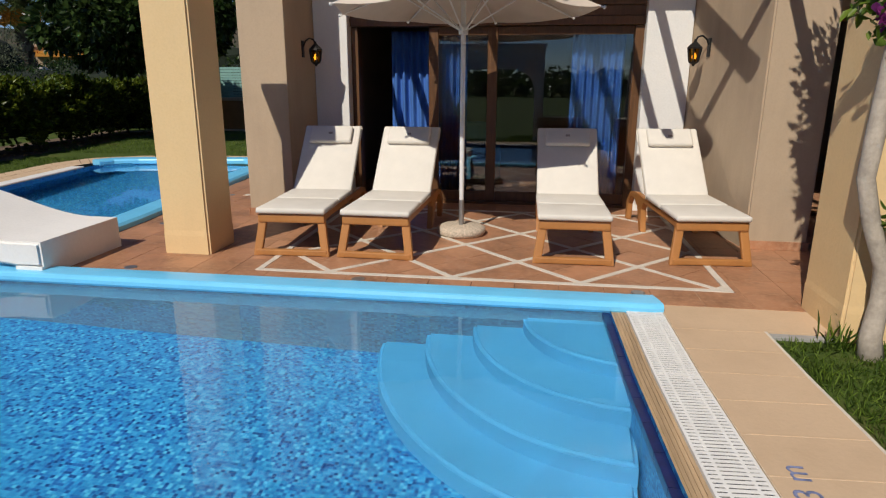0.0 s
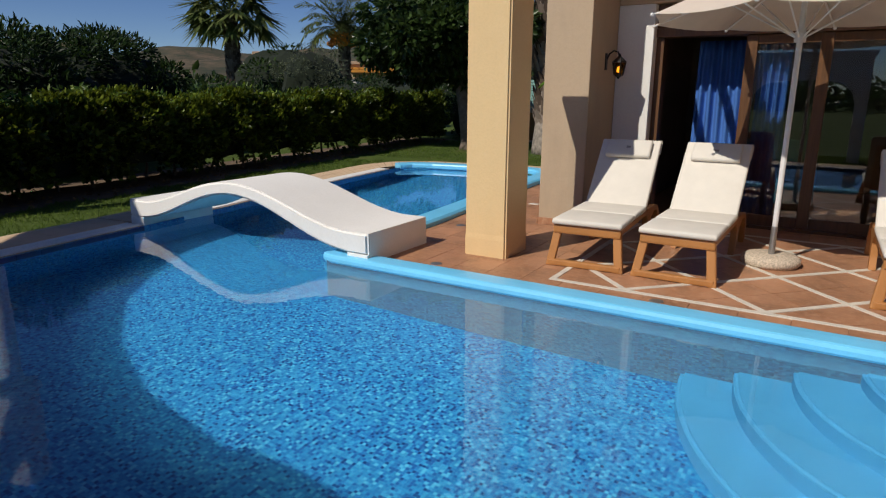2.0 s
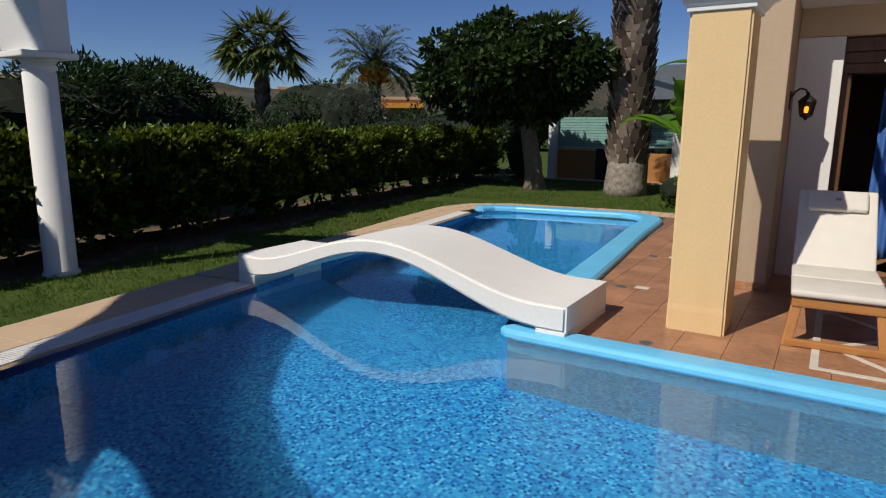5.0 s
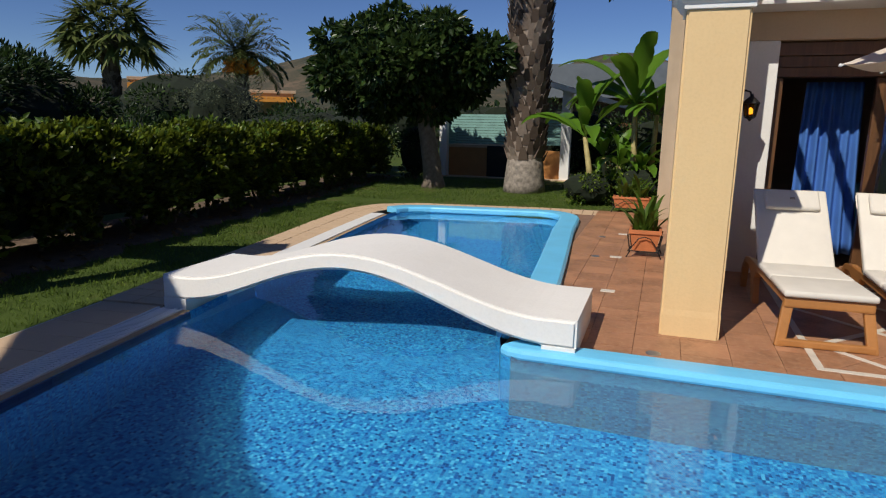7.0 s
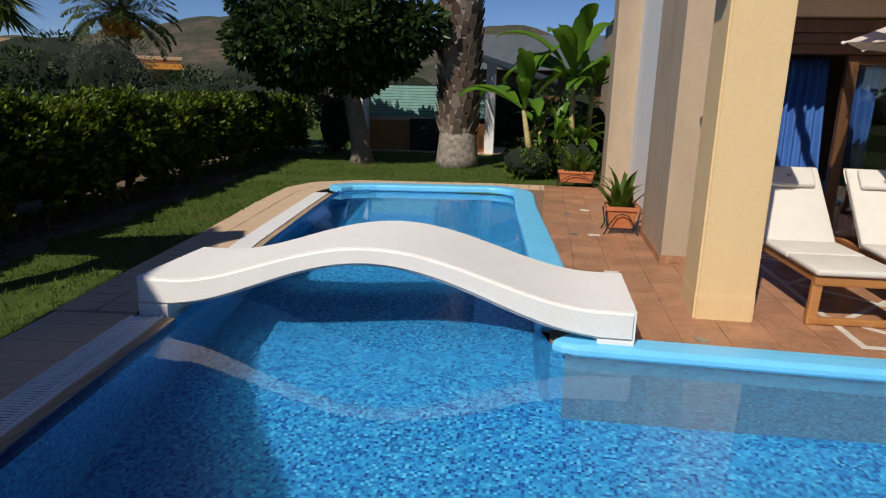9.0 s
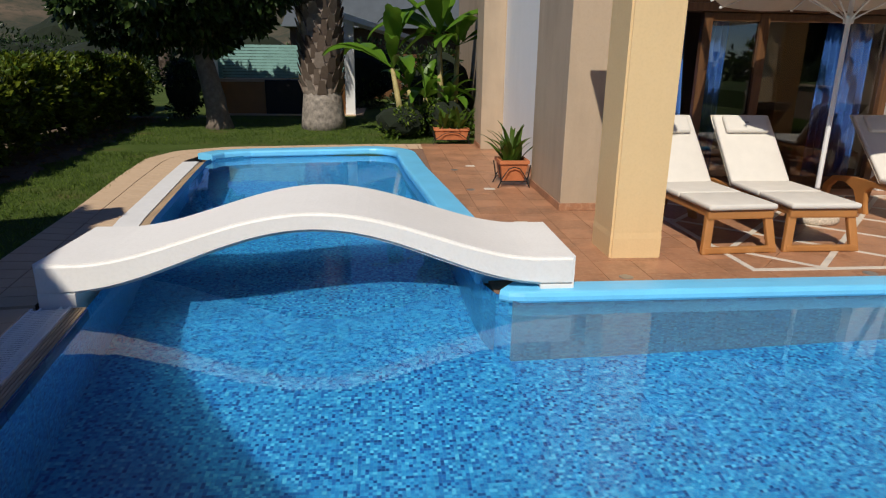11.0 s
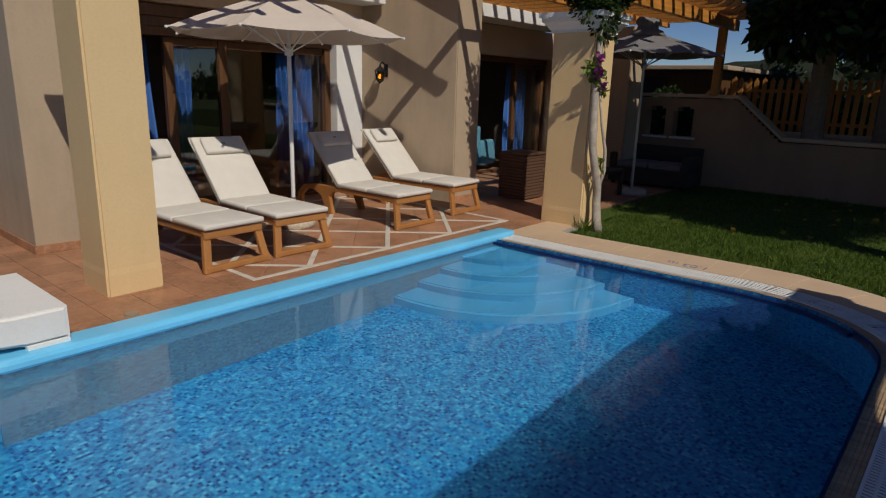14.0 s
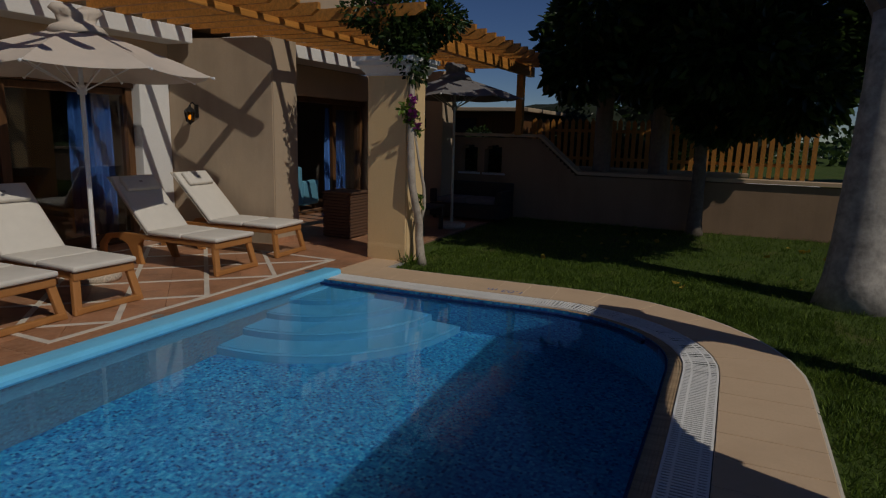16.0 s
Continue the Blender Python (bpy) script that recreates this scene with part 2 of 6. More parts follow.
def extrude_xz(bm, poly, y0, y1):
    """A wall plate: a polygon in x and z, thick from y0 to y1."""
    a = [bm.verts.new((x, y0, z)) for x, z in poly]
    b = [bm.verts.new((x, y1, z)) for x, z in poly]
    n = len(poly)
    fs = [bm.faces.new(a), bm.faces.new(b[::-1])]
    for k in range(n):
        fs.append(bm.faces.new((a[k], b[k], b[(k + 1) % n], a[(k + 1) % n])))
    bmesh.ops.recalc_face_normals(bm, faces=fs)
    return bm


def arc(cx, cy, r, a0, a1, n=10, ry=None):
    return [(cx + r * math.cos(radians(a0 + (a1 - a0) * k / n)), cy + (ry or r) * math.sin(radians(a0 + (a1 - a0) * k / n))) for k in range(n + 1)]


def offset(path, d):
    """A plan polyline moved sideways by d (to its left for positive d)."""
    out = []
    for i, (x, y) in enumerate(path):
        ax, ay = path[max(i - 1, 0)]
        bx, by = path[min(i + 1, len(path) - 1)]
        t = Vector((bx - ax, by - ay)).normalized()
        n = Vector((-t.y, t.x))
        k = 1.0
        if 0 < i < len(path) - 1:
            t1 = Vector((x - ax, y - ay)).normalized()
            k = 1 / max(0.5, n.dot(Vector((-t1.y, t1.x))))
        out.append((x + n.x * d * k, y + n.y * d * k))
    return out


def ribbon(bm, path, d0, d1, z0, z1):
    """A flat kerb along a plan polyline, between two offsets."""
    a, b = offset(path, d0), offset(path, d1)
    rows = [[bm.verts.new((*p, z)) for p in line] for line, z in ((a, z0), (a, z1), (b, z1), (b, z0))]
    fs = []
    for i in range(len(path) - 1):
        for r in range(4):
            p, q = rows[r], rows[(r + 1) % 4]
            fs.append(bm.faces.new((p[i], p[i + 1], q[i + 1], q[i])))
    fs.append(bm.faces.new([r[0] for r in rows]))
    fs.append(bm.faces.new([r[-1] for r in rows][::-1]))
    bmesh.ops.recalc_face_normals(bm, faces=fs)
    return bm


def resample(path, step):
    out, left = [path[0]], step
    for (ax, ay), (bx, by) in zip(path, path[1:]):
        d = math.hypot(bx - ax, by - ay)
        s = left
        while s <= d:
            out.append((ax + (bx - ax) * s / d, ay + (by - ay) * s / d))
            s += step
        left = s - d
    return out


# ---- the pool ----
WATER, FLOOR = -0.04, -1.0
# The edge of the water, from the terrace's east end clockwise to the terrace rim at the bridge.
EAST = [(1.50, 4.90), (1.52, 3.9), (1.56, 3.0), (1.60, 2.25)] + arc(0.50, 2.25, 1.10, -8, -90, 10, 1.20)
SOUTH = [(-0.6, 1.04), (-2.4, 1.04), (-4.4, 1.04)] + arc(-4.75, 2.05, 1.12, -95, -172, 8, 1.02)
WEST = [(-5.95, 2.6), (-6.1, 3.7), (-6.26, 4.96)]
WEST2 = [(-6.39, 5.9), (-6.66, 7.4), (-6.95, 9.6), (-7.13, 11.1)]
NORTH = [(-7.10, 11.32), (-6.55, 11.72)] + arc(-4.62, 11.47, 0.56, 85, 5, 6) + [(-3.98, 10.2), (-3.78, 8.2), (-3.66, 6.9), (-3.60, 5.6)]
RIM_END = [(-3.56, 5.20), (-3.50, 5.0), (-3.36, 4.90)]
OUTLINE = EAST + SOUTH + WEST + WEST2 + NORTH + RIM_END


def build_pool():
    basin = thing("pool", "in-ground pool lined with blue glass mosaic, full of water", "swimming pool", kind="structure")
    bm = bmesh.new()
    n = len(OUTLINE)
    top = [bm.verts.new((x, y, 0.0)) for x, y in OUTLINE]
    low = [bm.verts.new((x, y, FLOOR)) for x, y in OUTLINE]
    bm.faces.new(low)
    for k in range(n):
        bm.faces.new((low[k], low[(k + 1) % n], top[(k + 1) % n], top[k]))
    bmesh.ops.recalc_face_normals(bm, faces=bm.faces)
    bmesh.ops.reverse_faces(bm, faces=bm.faces)
    bmesh.ops.triangulate(bm, faces=[f for f in bm.faces if len(f.verts) > 4])
    part("basin_lining", bm, M_MOSAIC, basin)
    bm = bmesh.new()
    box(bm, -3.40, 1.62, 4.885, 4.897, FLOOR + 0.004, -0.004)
    part("wall_lining", bm, M_MOSAIC_WORN_DIM, basin, "scaled mosaic on the terrace-side wall, dim light painted into its colour")
    bm = bmesh.new()
    for k, (r, z) in enumerate(((1.76, -0.80), (1.42, -0.60), (1.08, -0.40), (0.72, -0.20))):
        bm2 = bmesh.new()
        cx, cy = 1.62, 4.92
        poly = [(cx, cy)] + arc(cx, cy, r, 180, 266, 20)
        prism(bm2, poly, FLOOR + 0.002, z)
        bmesh.ops.bevel(bm2, geom=[e for e in bm2.edges if all(abs(v.co.z - z) < 1e-4 for v in e.verts)], offset=0.03, segments=3, affect="EDGES")
        part("pool_step", bm2, M_STEP, basin, "smooth light blue corner step")
    bm.free()
    # a line of dark blue tiles at the water's edge
    for seg in (EAST + SOUTH + WEST,):
        pts = resample(seg, 0.25)
        for a, b in zip(pts, pts[1:]):
            bm = bmesh.new()
            ribbon(bm, [a, (a[0] + (b[0] - a[0]) * 0.985, a[1] + (b[1] - a[1]) * 0.985)], -0.05 if a[0] > 1.3 else -0.012, 0.004, -0.11, -0.030 if a[0] > 1.3 else -0.005)
            part("tile", bm, M_NAVY, basin)
    w = thing("water", "clear still blue pool water", "water", kind="structure")
    bm = bmesh.new()
    f = bm.faces.new([bm.verts.new((x, y, WATER)) for x, y in OUTLINE])
    f.normal_update()
    if f.normal.z < 0:
        f.normal_flip()
    bmesh.ops.triangulate(bm, faces=[f])
    ob = part("water_surface", bm, M_WATER, w)
    ob.visible_shadow = False


build_pool()


# ---- ground, deck and copings ----
def build_ground():
    # one sheet to the horizon, with a hole where the pool and its terrace lie
    m = Mat("lawn_soil", 0.95, spec=0.2)
    c = m.ramp(m.noise(1.3, 6), [(0.3, (0.045, 0.075, 0.012)), (0.55, (0.075, 0.115, 0.02)), (0.75, (0.12, 0.10, 0.035))])
    c = m.mix(m.math("MULTIPLY", m.noise(30, 4), 0.5), c, (0.04, 0.06, 0.012))
    m.colour(c)
    m.bump(m.noise(60, 4), 0.6, 0.02)
    global M_LAWN
    M_LAWN = m.m
    bm = bmesh.new()
    xs = [-1500, -300, -80, -30, -14, -7.7, -7.2, -6.75, -5.6, -2.2, 1.0, 1.7, 2.30, 4.0, 9.0, 30, 80, 300, 1500]
    ys = [-1500, -300, -80, -20, -6, 0.3, 1.2, 2.0, 4.9, 8.2, 11.9, 20, 40, 80, 300, 1500]
    hole = lambda x, y: (-5.6 < x < 1.0 and 0.3 < y < 4.9) or (-6.75 < x < -5.6 and 2.0 < y < 4.9) or (-7.2 < x < -5.6 and 4.9 < y < 8.2) or (-7.7 < x < -5.6 and 8.2 < y < 11.9) or (-5.6 < x < -2.2 and 4.9 < y < 11.9) or (1.0 < x < 2.3 and 2.0 < y < 4.9) or (1.0 < x < 1.7 and 1.2 < y < 2.0)
    vs = [[bm.verts.new((x, y, -0.035)) for x in xs] for y in ys]
    for j in range(len(ys) - 1):
        for i in range(len(xs) - 1):
            if not hole((xs[i] + xs[i + 1]) / 2, (ys[j] + ys[j + 1]) / 2):
                bm.faces.new((vs[j][i], vs[j][i + 1], vs[j + 1][i + 1], vs[j + 1][i]))
    bmesh.ops.delete(bm, geom=[v for v in bm.verts if not v.link_faces], context="VERTS")
    tagged(link_mesh("ground", bm, M_LAWN), "mown green garden lawn with dry patches", "lawn", kind="structure")


build_ground()

COPE = EAST + SOUTH + WEST


def build_copings():
    cop = thing("coping", "sandstone paving slabs along the pool edge", "paving", kind="structure")
    body = bmesh.new()
    ribbon(body, COPE, 0.362, 0.93, -0.30, -0.003)
    part("slab_bed", body, plain("pale_grout", (0.72, 0.58, 0.42), 0.1, 9, 0.9), cop)
    # slabs side by side along the edge
    pts = resample(COPE, 0.08)
    step = 4
    first = 0
    while first < len(pts) - 1:
        last = min(first + step, len(pts) - 1)
        run = pts[first:last + 1]
        bm = bmesh.new()
        a, b = offset(pts, 0.365)[first:last + 1], offset(pts, 0.925)[first:last + 1]
        t0 = Vector((a[1][0] - a[0][0], a[1][1] - a[0][1])).normalized() * 0.007
        poly = [(a[0][0] + t0.x, a[0][1] + t0.y)] + a[1:] + b[:0:-1] + [(b[0][0] + t0.x, b[0][1] + t0.y)]
        prism(bm, poly, -0.05, 0.0)
        part("slab", bm, M_STONE, cop)
        first = last
    edge = bmesh.new()
    ribbon(edge, COPE, 0.932, 0.948, -0.08, -0.004)
    part("edge_trim", edge, M_STRIP, cop, "thin pale metal edge trim")
    # landing by the column
    bm = bmesh.new()
    prism(bm, [(2.34, 4.62), (2.86, 4.62), (2.86, 5.38), (1.88, 5.38), (1.88, 4.74), (2.34, 4.74)], -0.25, -0.002)
    part("slab", bm, M_STONE, cop)
    bm = bmesh.new()
    box(bm, 2.44, 2.86, 4.555, 4.615, -0.12, -0.012, 0.004)
    part("kerb_face", bm, plain("grey_kerb", (0.33, 0.32, 0.30), 0.15, 8, 0.9), cop, "grey cement kerb face")
    # the west paving beside the upper pool
    inner = resample([(-6.62, 4.98), (-6.74, 5.9), (-7.0, 7.4), (-7.28, 9.6), (-7.48, 11.2), (-7.36, 11.74), (-6.6, 12.17), (-4.5, 12.52), (-3.45, 12.6)], 0.01)
    outer = resample([(-7.24, 4.9), (-7.42, 6.1), (-7.62, 7.7), (-7.95, 9.8), (-8.15, 11.4), (-7.95, 12.3), (-7.2, 12.8), (-4.6, 13.2), (-3.45, 13.2)], 0.01)
    pick = lambda line, u: line[min(len(line) - 1, int(u * (len(line) - 1)))]
    rows = 56
    for k in range(rows):
        u0, u1 = (k + 0.03) / rows, (k + 0.97) / rows
        for v0, v1 in ((0.0, 0.49), (0.51, 1.0)):
            q = []
            for u, v in ((u0, v0), (u1, v0), (u1, v1), (u0, v1)):
                p0, p1 = Vector(pick(inner, u)), Vector(pick(outer, u))
                q.append(tuple(p0.lerp(p1, v)))
            bm = bmesh.new()
            prism(bm, q, -0.05, -0.006 + random.uniform(-0.0015, 0.0015))
            part("paver", bm, M_STONE, cop)
    bed = bmesh.new()
    ring = inner[::40] + [inner[-1]] + [outer[-1]] + outer[::-40]
    prism(bed, ring, -0.25, -0.012)
    part("paver_bed", bed, M_JOINT, cop)


build_copings()


def build_nosing_and_grate():
    nose = thing("pool_nosing", "grooved tan nosing strip at the waterline", "trim", kind="structure")
    for k in range(5):
        bm = bmesh.new()
        ribbon(bm, COPE, 0.004 + 0.021 * k, 0.021 + 0.021 * k, -0.12, -0.020 + 0.001 * k)
        part("ridge", bm, M_NOSE, nose)
    bm = bmesh.new()
    ribbon(bm, COPE, 0.002, 0.108, -0.14, -0.0235)
    part("nosing_body", bm, M_NOSE, nose)
    bm = bmesh.new()
    ribbon(bm, WEST2, 0.004, 0.10, -0.14, -0.018)
    part("ridge", bm, M_NOSE, nose)
    grate = thing("overflow_grate", "white slotted plastic overflow grating", "grating", kind="structure")
    bm = bmesh.new()
    ribbon(bm, COPE, 0.108, 0.366, -0.16, -0.06)
    part("channel", bm, M_DARK, grate)
    for d in (0.110, 0.165, 0.287, 0.342):
        bm = bmesh.new()
        ribbon(bm, COPE, d, d + 0.014, -0.045, -0.0045)
        part("rail", bm, M_GRATE, grate)
    pts = resample(COPE, 0.029)
    inner, outer = offset(pts, 0.124), offset(pts, 0.345)
    verts, faces = [], []
    singles = 0
    for i in range(0, len(pts) - 1):
        a, b = Vector(inner[i]), Vector(outer[i])
        t = Vector((pts[i + 1][0] - pts[i][0], pts[i + 1][1] - pts[i][1])).normalized() * 0.0092
        quad = [a - t, b - t, b + t, a + t]
        if pts[i][0] > 0.9 and pts[i][1] > 1.2 and singles < 260:
            bm = bmesh.new()
            prism(bm, [tuple(q) for q in quad], -0.0075, -0.004)
            part("slat", bm, M_GRATE, grate)
            singles += 1
            continue
        k = len(verts)
        verts += [(q.x, q.y, z) for z in (-0.0075, -0.004) for q in quad]
        faces += [(k + 4, k + 5, k + 6, k + 7), (k, k + 1, k + 5, k + 4), (k + 1, k + 2, k + 6, k + 5), (k + 2, k + 3, k + 7, k + 6), (k + 3, k, k + 4, k + 7)]
    me = bpy.data.meshes.new("slats")
    me.from_pydata(verts, [], faces)
    me.materials.append(M_GRATE)
    me.update()
    ob = new("slats", me)
    ob.parent = grate
    ob["kind"] = "stuff"
    strip = bmesh.new()
    ribbon(strip, WEST2, 0.10, 0.34, -0.12, -0.004)
    part("overflow_cover", strip, M_GRATE, grate, "plain white cover strip beside the upper pool")


build_nosing_and_grate()


def rounded_rim(path, width, name, label, top=0.055):
    """A rounded painted kerb along a plan polyline."""
    prof = [(0.0, -0.03), (-0.02, -0.028), (-0.03, -0.01), (-0.03, top - 0.035), (-0.02, top - 0.012), (0.0, top - 0.004), (width * 0.5, top), (width - 0.03, top - 0.003), (width, top - 0.03), (width, -0.03)]
    bm = bmesh.new()
    rows = [[bm.verts.new((*p, z)) for p in offset(path, d)] for d, z in prof]
    for r in range(len(prof)):
        p, q = rows[r], rows[(r + 1) % len(prof)]
        for i in range(len(path) - 1):
            bm.faces.new((p[i], p[i + 1], q[i + 1], q[i]))
    bm.faces.new([r[0] for r in rows])
    bm.faces.new([r[-1] for r in rows][::-1])
    bmesh.ops.recalc_face_normals(bm, faces=bm.faces)
    ob = link_mesh(name, bm, M_RIM)
    return tagged(ob, label, "pool rim", kind="structure")


FRONT_RIM = [(-3.47, 4.96), (-3.42, 4.92), (-3.32, 4.90)] + [(-3.0 + 0.5 * k, 4.90) for k in range(10)] + [(1.80, 4.90), (1.86, 4.915)]
rounded_rim(FRONT_RIM, 0.21, "pool_rim_1", "rounded kerb painted light blue, slightly worn")
rounded_rim(NORTH[0:1] + [(-6.95, 11.55), (-6.55, 11.72)] + NORTH[2:] + [(-3.585, 5.3)], 0.30, "pool_rim_2", "rounded kerb painted light blue round the upper pool", 0.08)


def clip(poly, a, b):
    """The part of a convex polygon to the left of the line from a to b."""
    out = []
    side = lambda p: (b[0] - a[0]) * (p[1] - a[1]) - (b[1] - a[1]) * (p[0] - a[0])
    for i, p in enumerate(poly):
        q = poly[(i + 1) % len(poly)]
        s, t = side(p), side(q)
        if s >= 0:
            out.append(p)
        if s * t < 0:
            k = s / (s - t)
            out.append((p[0] + (q[0] - p[0]) * k, p[1] + (q[1] - p[1]) * k))
    return out


def area(poly):
    return 0.5 * sum(p[0] * q[1] - q[0] * p[1] for p, q in zip(poly, poly[1:] + poly[:1]))


PX0, PX1, PY0, PY1 = -1.30, 2.42, 5.44, 8.12   # the patterned field of the terrace
DIAX, DIAY = 1.03, 1.06


def clip_box(poly, x0, x1, y0, y1):
    for a, b in (((x0, y0), (x1, y0)), ((x1, y0), (x1, y1)), ((x1, y1), (x0, y1)), ((x0, y1), (x0, y0))):
        if len(poly) > 2:
            poly = clip(poly, a, b)
    return poly


def build_deck():
    deck = thing("terrace_floor", "terracotta tiled terrace with cream diamond strips", "floor", kind="structure")
    bm = bmesh.new()
    prism(bm, [(-3.50, 5.03), (9.0, 5.03), (9.0, 8.75), (-1.8, 8.75), (-1.8, 13.3), (-3.95, 13.3), (-3.68, 9.0), (-3.55, 7.0)], -0.3, -0.011)
    part("bed", bm, M_JOINT, deck)

    def tile(poly, gap=0.0028, mat=M_TERRA, z=0.0, name="tile"):
        if len(poly) < 3 or abs(area(poly)) < 0.0025:
            return
        c = Vector((sum(p[0] for p in poly) / len(poly), sum(p[1] for p in poly) / len(poly)))
        small = []
        for p in poly:
            d = Vector(p) - c
            small.append(tuple(c + d * max(0.2, 1 - gap / max(d.length, 0.02))))
        bm = bmesh.new()
        prism(bm, small, -0.012, z + random.uniform(-0.0008, 0.0008))
        part(name, bm, mat, deck)

    s = 0.34
    # plain field round the pattern
    y = 5.03
    while y < 13.2:
        x = -3.6
        while x < 9.0:
            cell = [(x, y), (x + s, y), (x + s, y + s), (x, y + s)]
            x += s
            cx, cy = x - s / 2, y + s / 2
            if cy > 8.6 and cx > -1.85 or cx < -3.36 - 0.075 * (cy - 7) - 0.17 or cy > 13.25:
                continue
            # keep clear of the pattern's field
            if PX0 - 0.06 < cx < PX1 + 0.06 and PY0 - 0.06 < cy < PY1 + 0.06:
                pieces = [clip_box(cell, x - s, PX0 - 0.06, y, y + s) if x - s < PX0 - 0.06 else [],
                          clip_box(cell, PX1 + 0.06, x, y, y + s) if x > PX1 + 0.06 else [],
                          clip_box(cell, max(x - s, PX0 - 0.06), min(x, PX1 + 0.06), y, PY0 - 0.06) if y < PY0 - 0.06 else [],
                          clip_box(cell, max(x - s, PX0 - 0.06), min(x, PX1 + 0.06), PY1 + 0.06, y + s) if y + s > PY1 + 0.06 else []]
                for pc in pieces:
                    tile(pc)
                continue
            a = clip(cell, (-3.29 - 0.085 * 8.0, 13.0), (-3.29, 5.0)) if cx < -3.0 else cell
            tile(a)
        y += s
    # the field inside the pattern: rhombs laid on the slant, split four ways
    for j in range(-2, 8):
        for i in range(-2, 8):
            for (u0, v0) in ((0, 0), (0.5, 0), (0, 0.5), (0.5, 0.5)):
                c = []
                for u, v in ((u0, v0), (u0 + 0.5, v0), (u0 + 0.5, v0 + 0.5), (u0, v0 + 0.5)):
                    p, q = i + u, j + v
                    c.append((0.31 + (p - q) * DIAX / 2, PY0 + (p + q - 2) * DIAY / 2))
                c = c if area(c) > 0 else c[::-1]
                c = clip_box(c, PX0, PX1, PY0, PY1)
                tile(c)
    # cream strips, a little proud
    w = 0.052

    def strip(p, q, z=0.0045):
        d = (Vector(q) - Vector(p)).normalized() * (w / 2)
        n = Vector((-d.y, d.x))
        c = [tuple(Vector(p) - n), tuple(Vector(q) - n), tuple(Vector(q) + n), tuple(Vector(p) + n)]
        c = clip_box(c, PX0, PX1, PY0, PY1)
        if len(c) > 2 and abs(area(c)) > 0.001:
            bm = bmesh.new()
            prism(bm, c, -0.01, z)
            part("strip", bm, M_STRIP, deck)

    for k in range(-4, 8):
        x = 0.31 + k * DIAX
        for side in (1, -1):
            for n in range(6):
                strip((x + side * DIAX / 2 * n, PY0 + DIAY / 2 * n), (x + side * DIAX / 2 * (n + 1), PY0 + DIAY / 2 * (n + 1)), 0.0048 + 0.0008 * side)
    for x0, x1, y0, y1 in ((PX0 - 0.055, PX1 + 0.055, PY0 - 0.055, PY0), (PX0 - 0.055, PX1 + 0.055, PY1, PY1 + 0.055), (PX0 - 0.055, PX0, PY0, PY1), (PX1, PX1 + 0.055, PY0, PY1)):
        bm = bmesh.new()
        box(bm, x0 + 0.001, x1 - 0.001, y0 + 0.001, y1 - 0.001, -0.01, 0.005, 0.0015)
        part("strip", bm, M_STRIP, deck)
    for cx, cy in ((-2.90, 7.0), (-2.95, 8.75), (-2.97, 10.55)):
        bm = bmesh.new()
        box(bm, cx - 0.07, cx + 0.07, cy - 0.05, cy + 0.05, -0.01, 0.004, 0.002)
        part("inset", bm, M_STRIP, deck, "small cream inset tile")
    for cx, cy in ((-0.43, 5.28), (-2.43, 5.30), (-3.10, 6.92), (1.75, 5.27), (-3.2, 8.7), (-3.25, 10.2)):
        bm = bmesh.new()
        lathe(bm, [(0.055, -0.008), (0.055, 0.003), (0.045, 0.006)], 16, (cx, cy, 0))
        part("drain_cover", bm, M_STEEL, deck, "round grey drain cover")


# ---- bridge ----
def build_bridge():
    bridge = thing("footbridge", "white plastered hump footbridge across the pool", "bridge")
    X0, X1 = -6.58, -2.95
    n = 40

    def top(u):
        return 0.285 + 0.335 * (0.5 - 0.5 * math.cos(2 * math.pi * min(max((u - 0.07) / 0.86, 0), 1))) ** 0.9

    bm = bmesh.new()
    prof = []
    for k in range(n + 1):
        u = k / n
        prof.append((X0 + (X1 - X0) * u, top(u)))
    prof += [(X1, 0.078), (X1 - 0.25, 0.078)]
    for k in range(n - 3, 3, -1):
        u = k / n
        thick = 0.205 - 0.07 * (0.5 - 0.5 * math.cos(2 * math.pi * u))
        prof.append((X0 + (X1 - X0) * u, max(0.075, top(u) - thick)))
    prof += [(X0 + 0.25, 0.078), (X0, 0.078)]
    extrude_xz(bm, prof, 4.94, 5.95)
    es = [e for e in bm.edges if abs(e.verts[0].co.y - e.verts[1].co.y) < 1e-5]
    bmesh.ops.bevel(bm, geom=es, offset=0.022, segments=3, affect="EDGES", clamp_overlap=True)
    part("deck_slab", bm, M_BRIDGE, bridge)
    part("abutment", boxes((X0 + 0.004, X0 + 0.245, 4.945, 5.945, -0.06, 0.082), bevel=0.006), M_BRIDGE, bridge)
    part("abutment", boxes((X1 - 0.245, X1 - 0.004, 4.945, 5.945, -0.012, 0.082), bevel=0.006), M_BRIDGE, bridge)


build_bridge()


# ---- columns ----
def moulding(bm, x0, x1, y0, y1, steps):
    """Stacked square courses with sloping faces: (overhang, height) pairs."""
    rings = []
    for o, z in steps:
        rings.append([bm.verts.new(p) for p in ((x0 - o, y0 - o, z), (x1 + o, y0 - o, z), (x1 + o, y1 + o, z), (x0 - o, y1 + o, z))])
    for a, b in zip(rings, rings[1:]):
        for k in range(4):
            bm.faces.new((a[k], a[(k + 1) % 4], b[(k + 1) % 4], b[k]))
    bm.faces.new(rings[0][::-1])
    bm.faces.new(rings[-1])
    bmesh.ops.recalc_face_normals(bm, faces=bm.faces)
    return bm


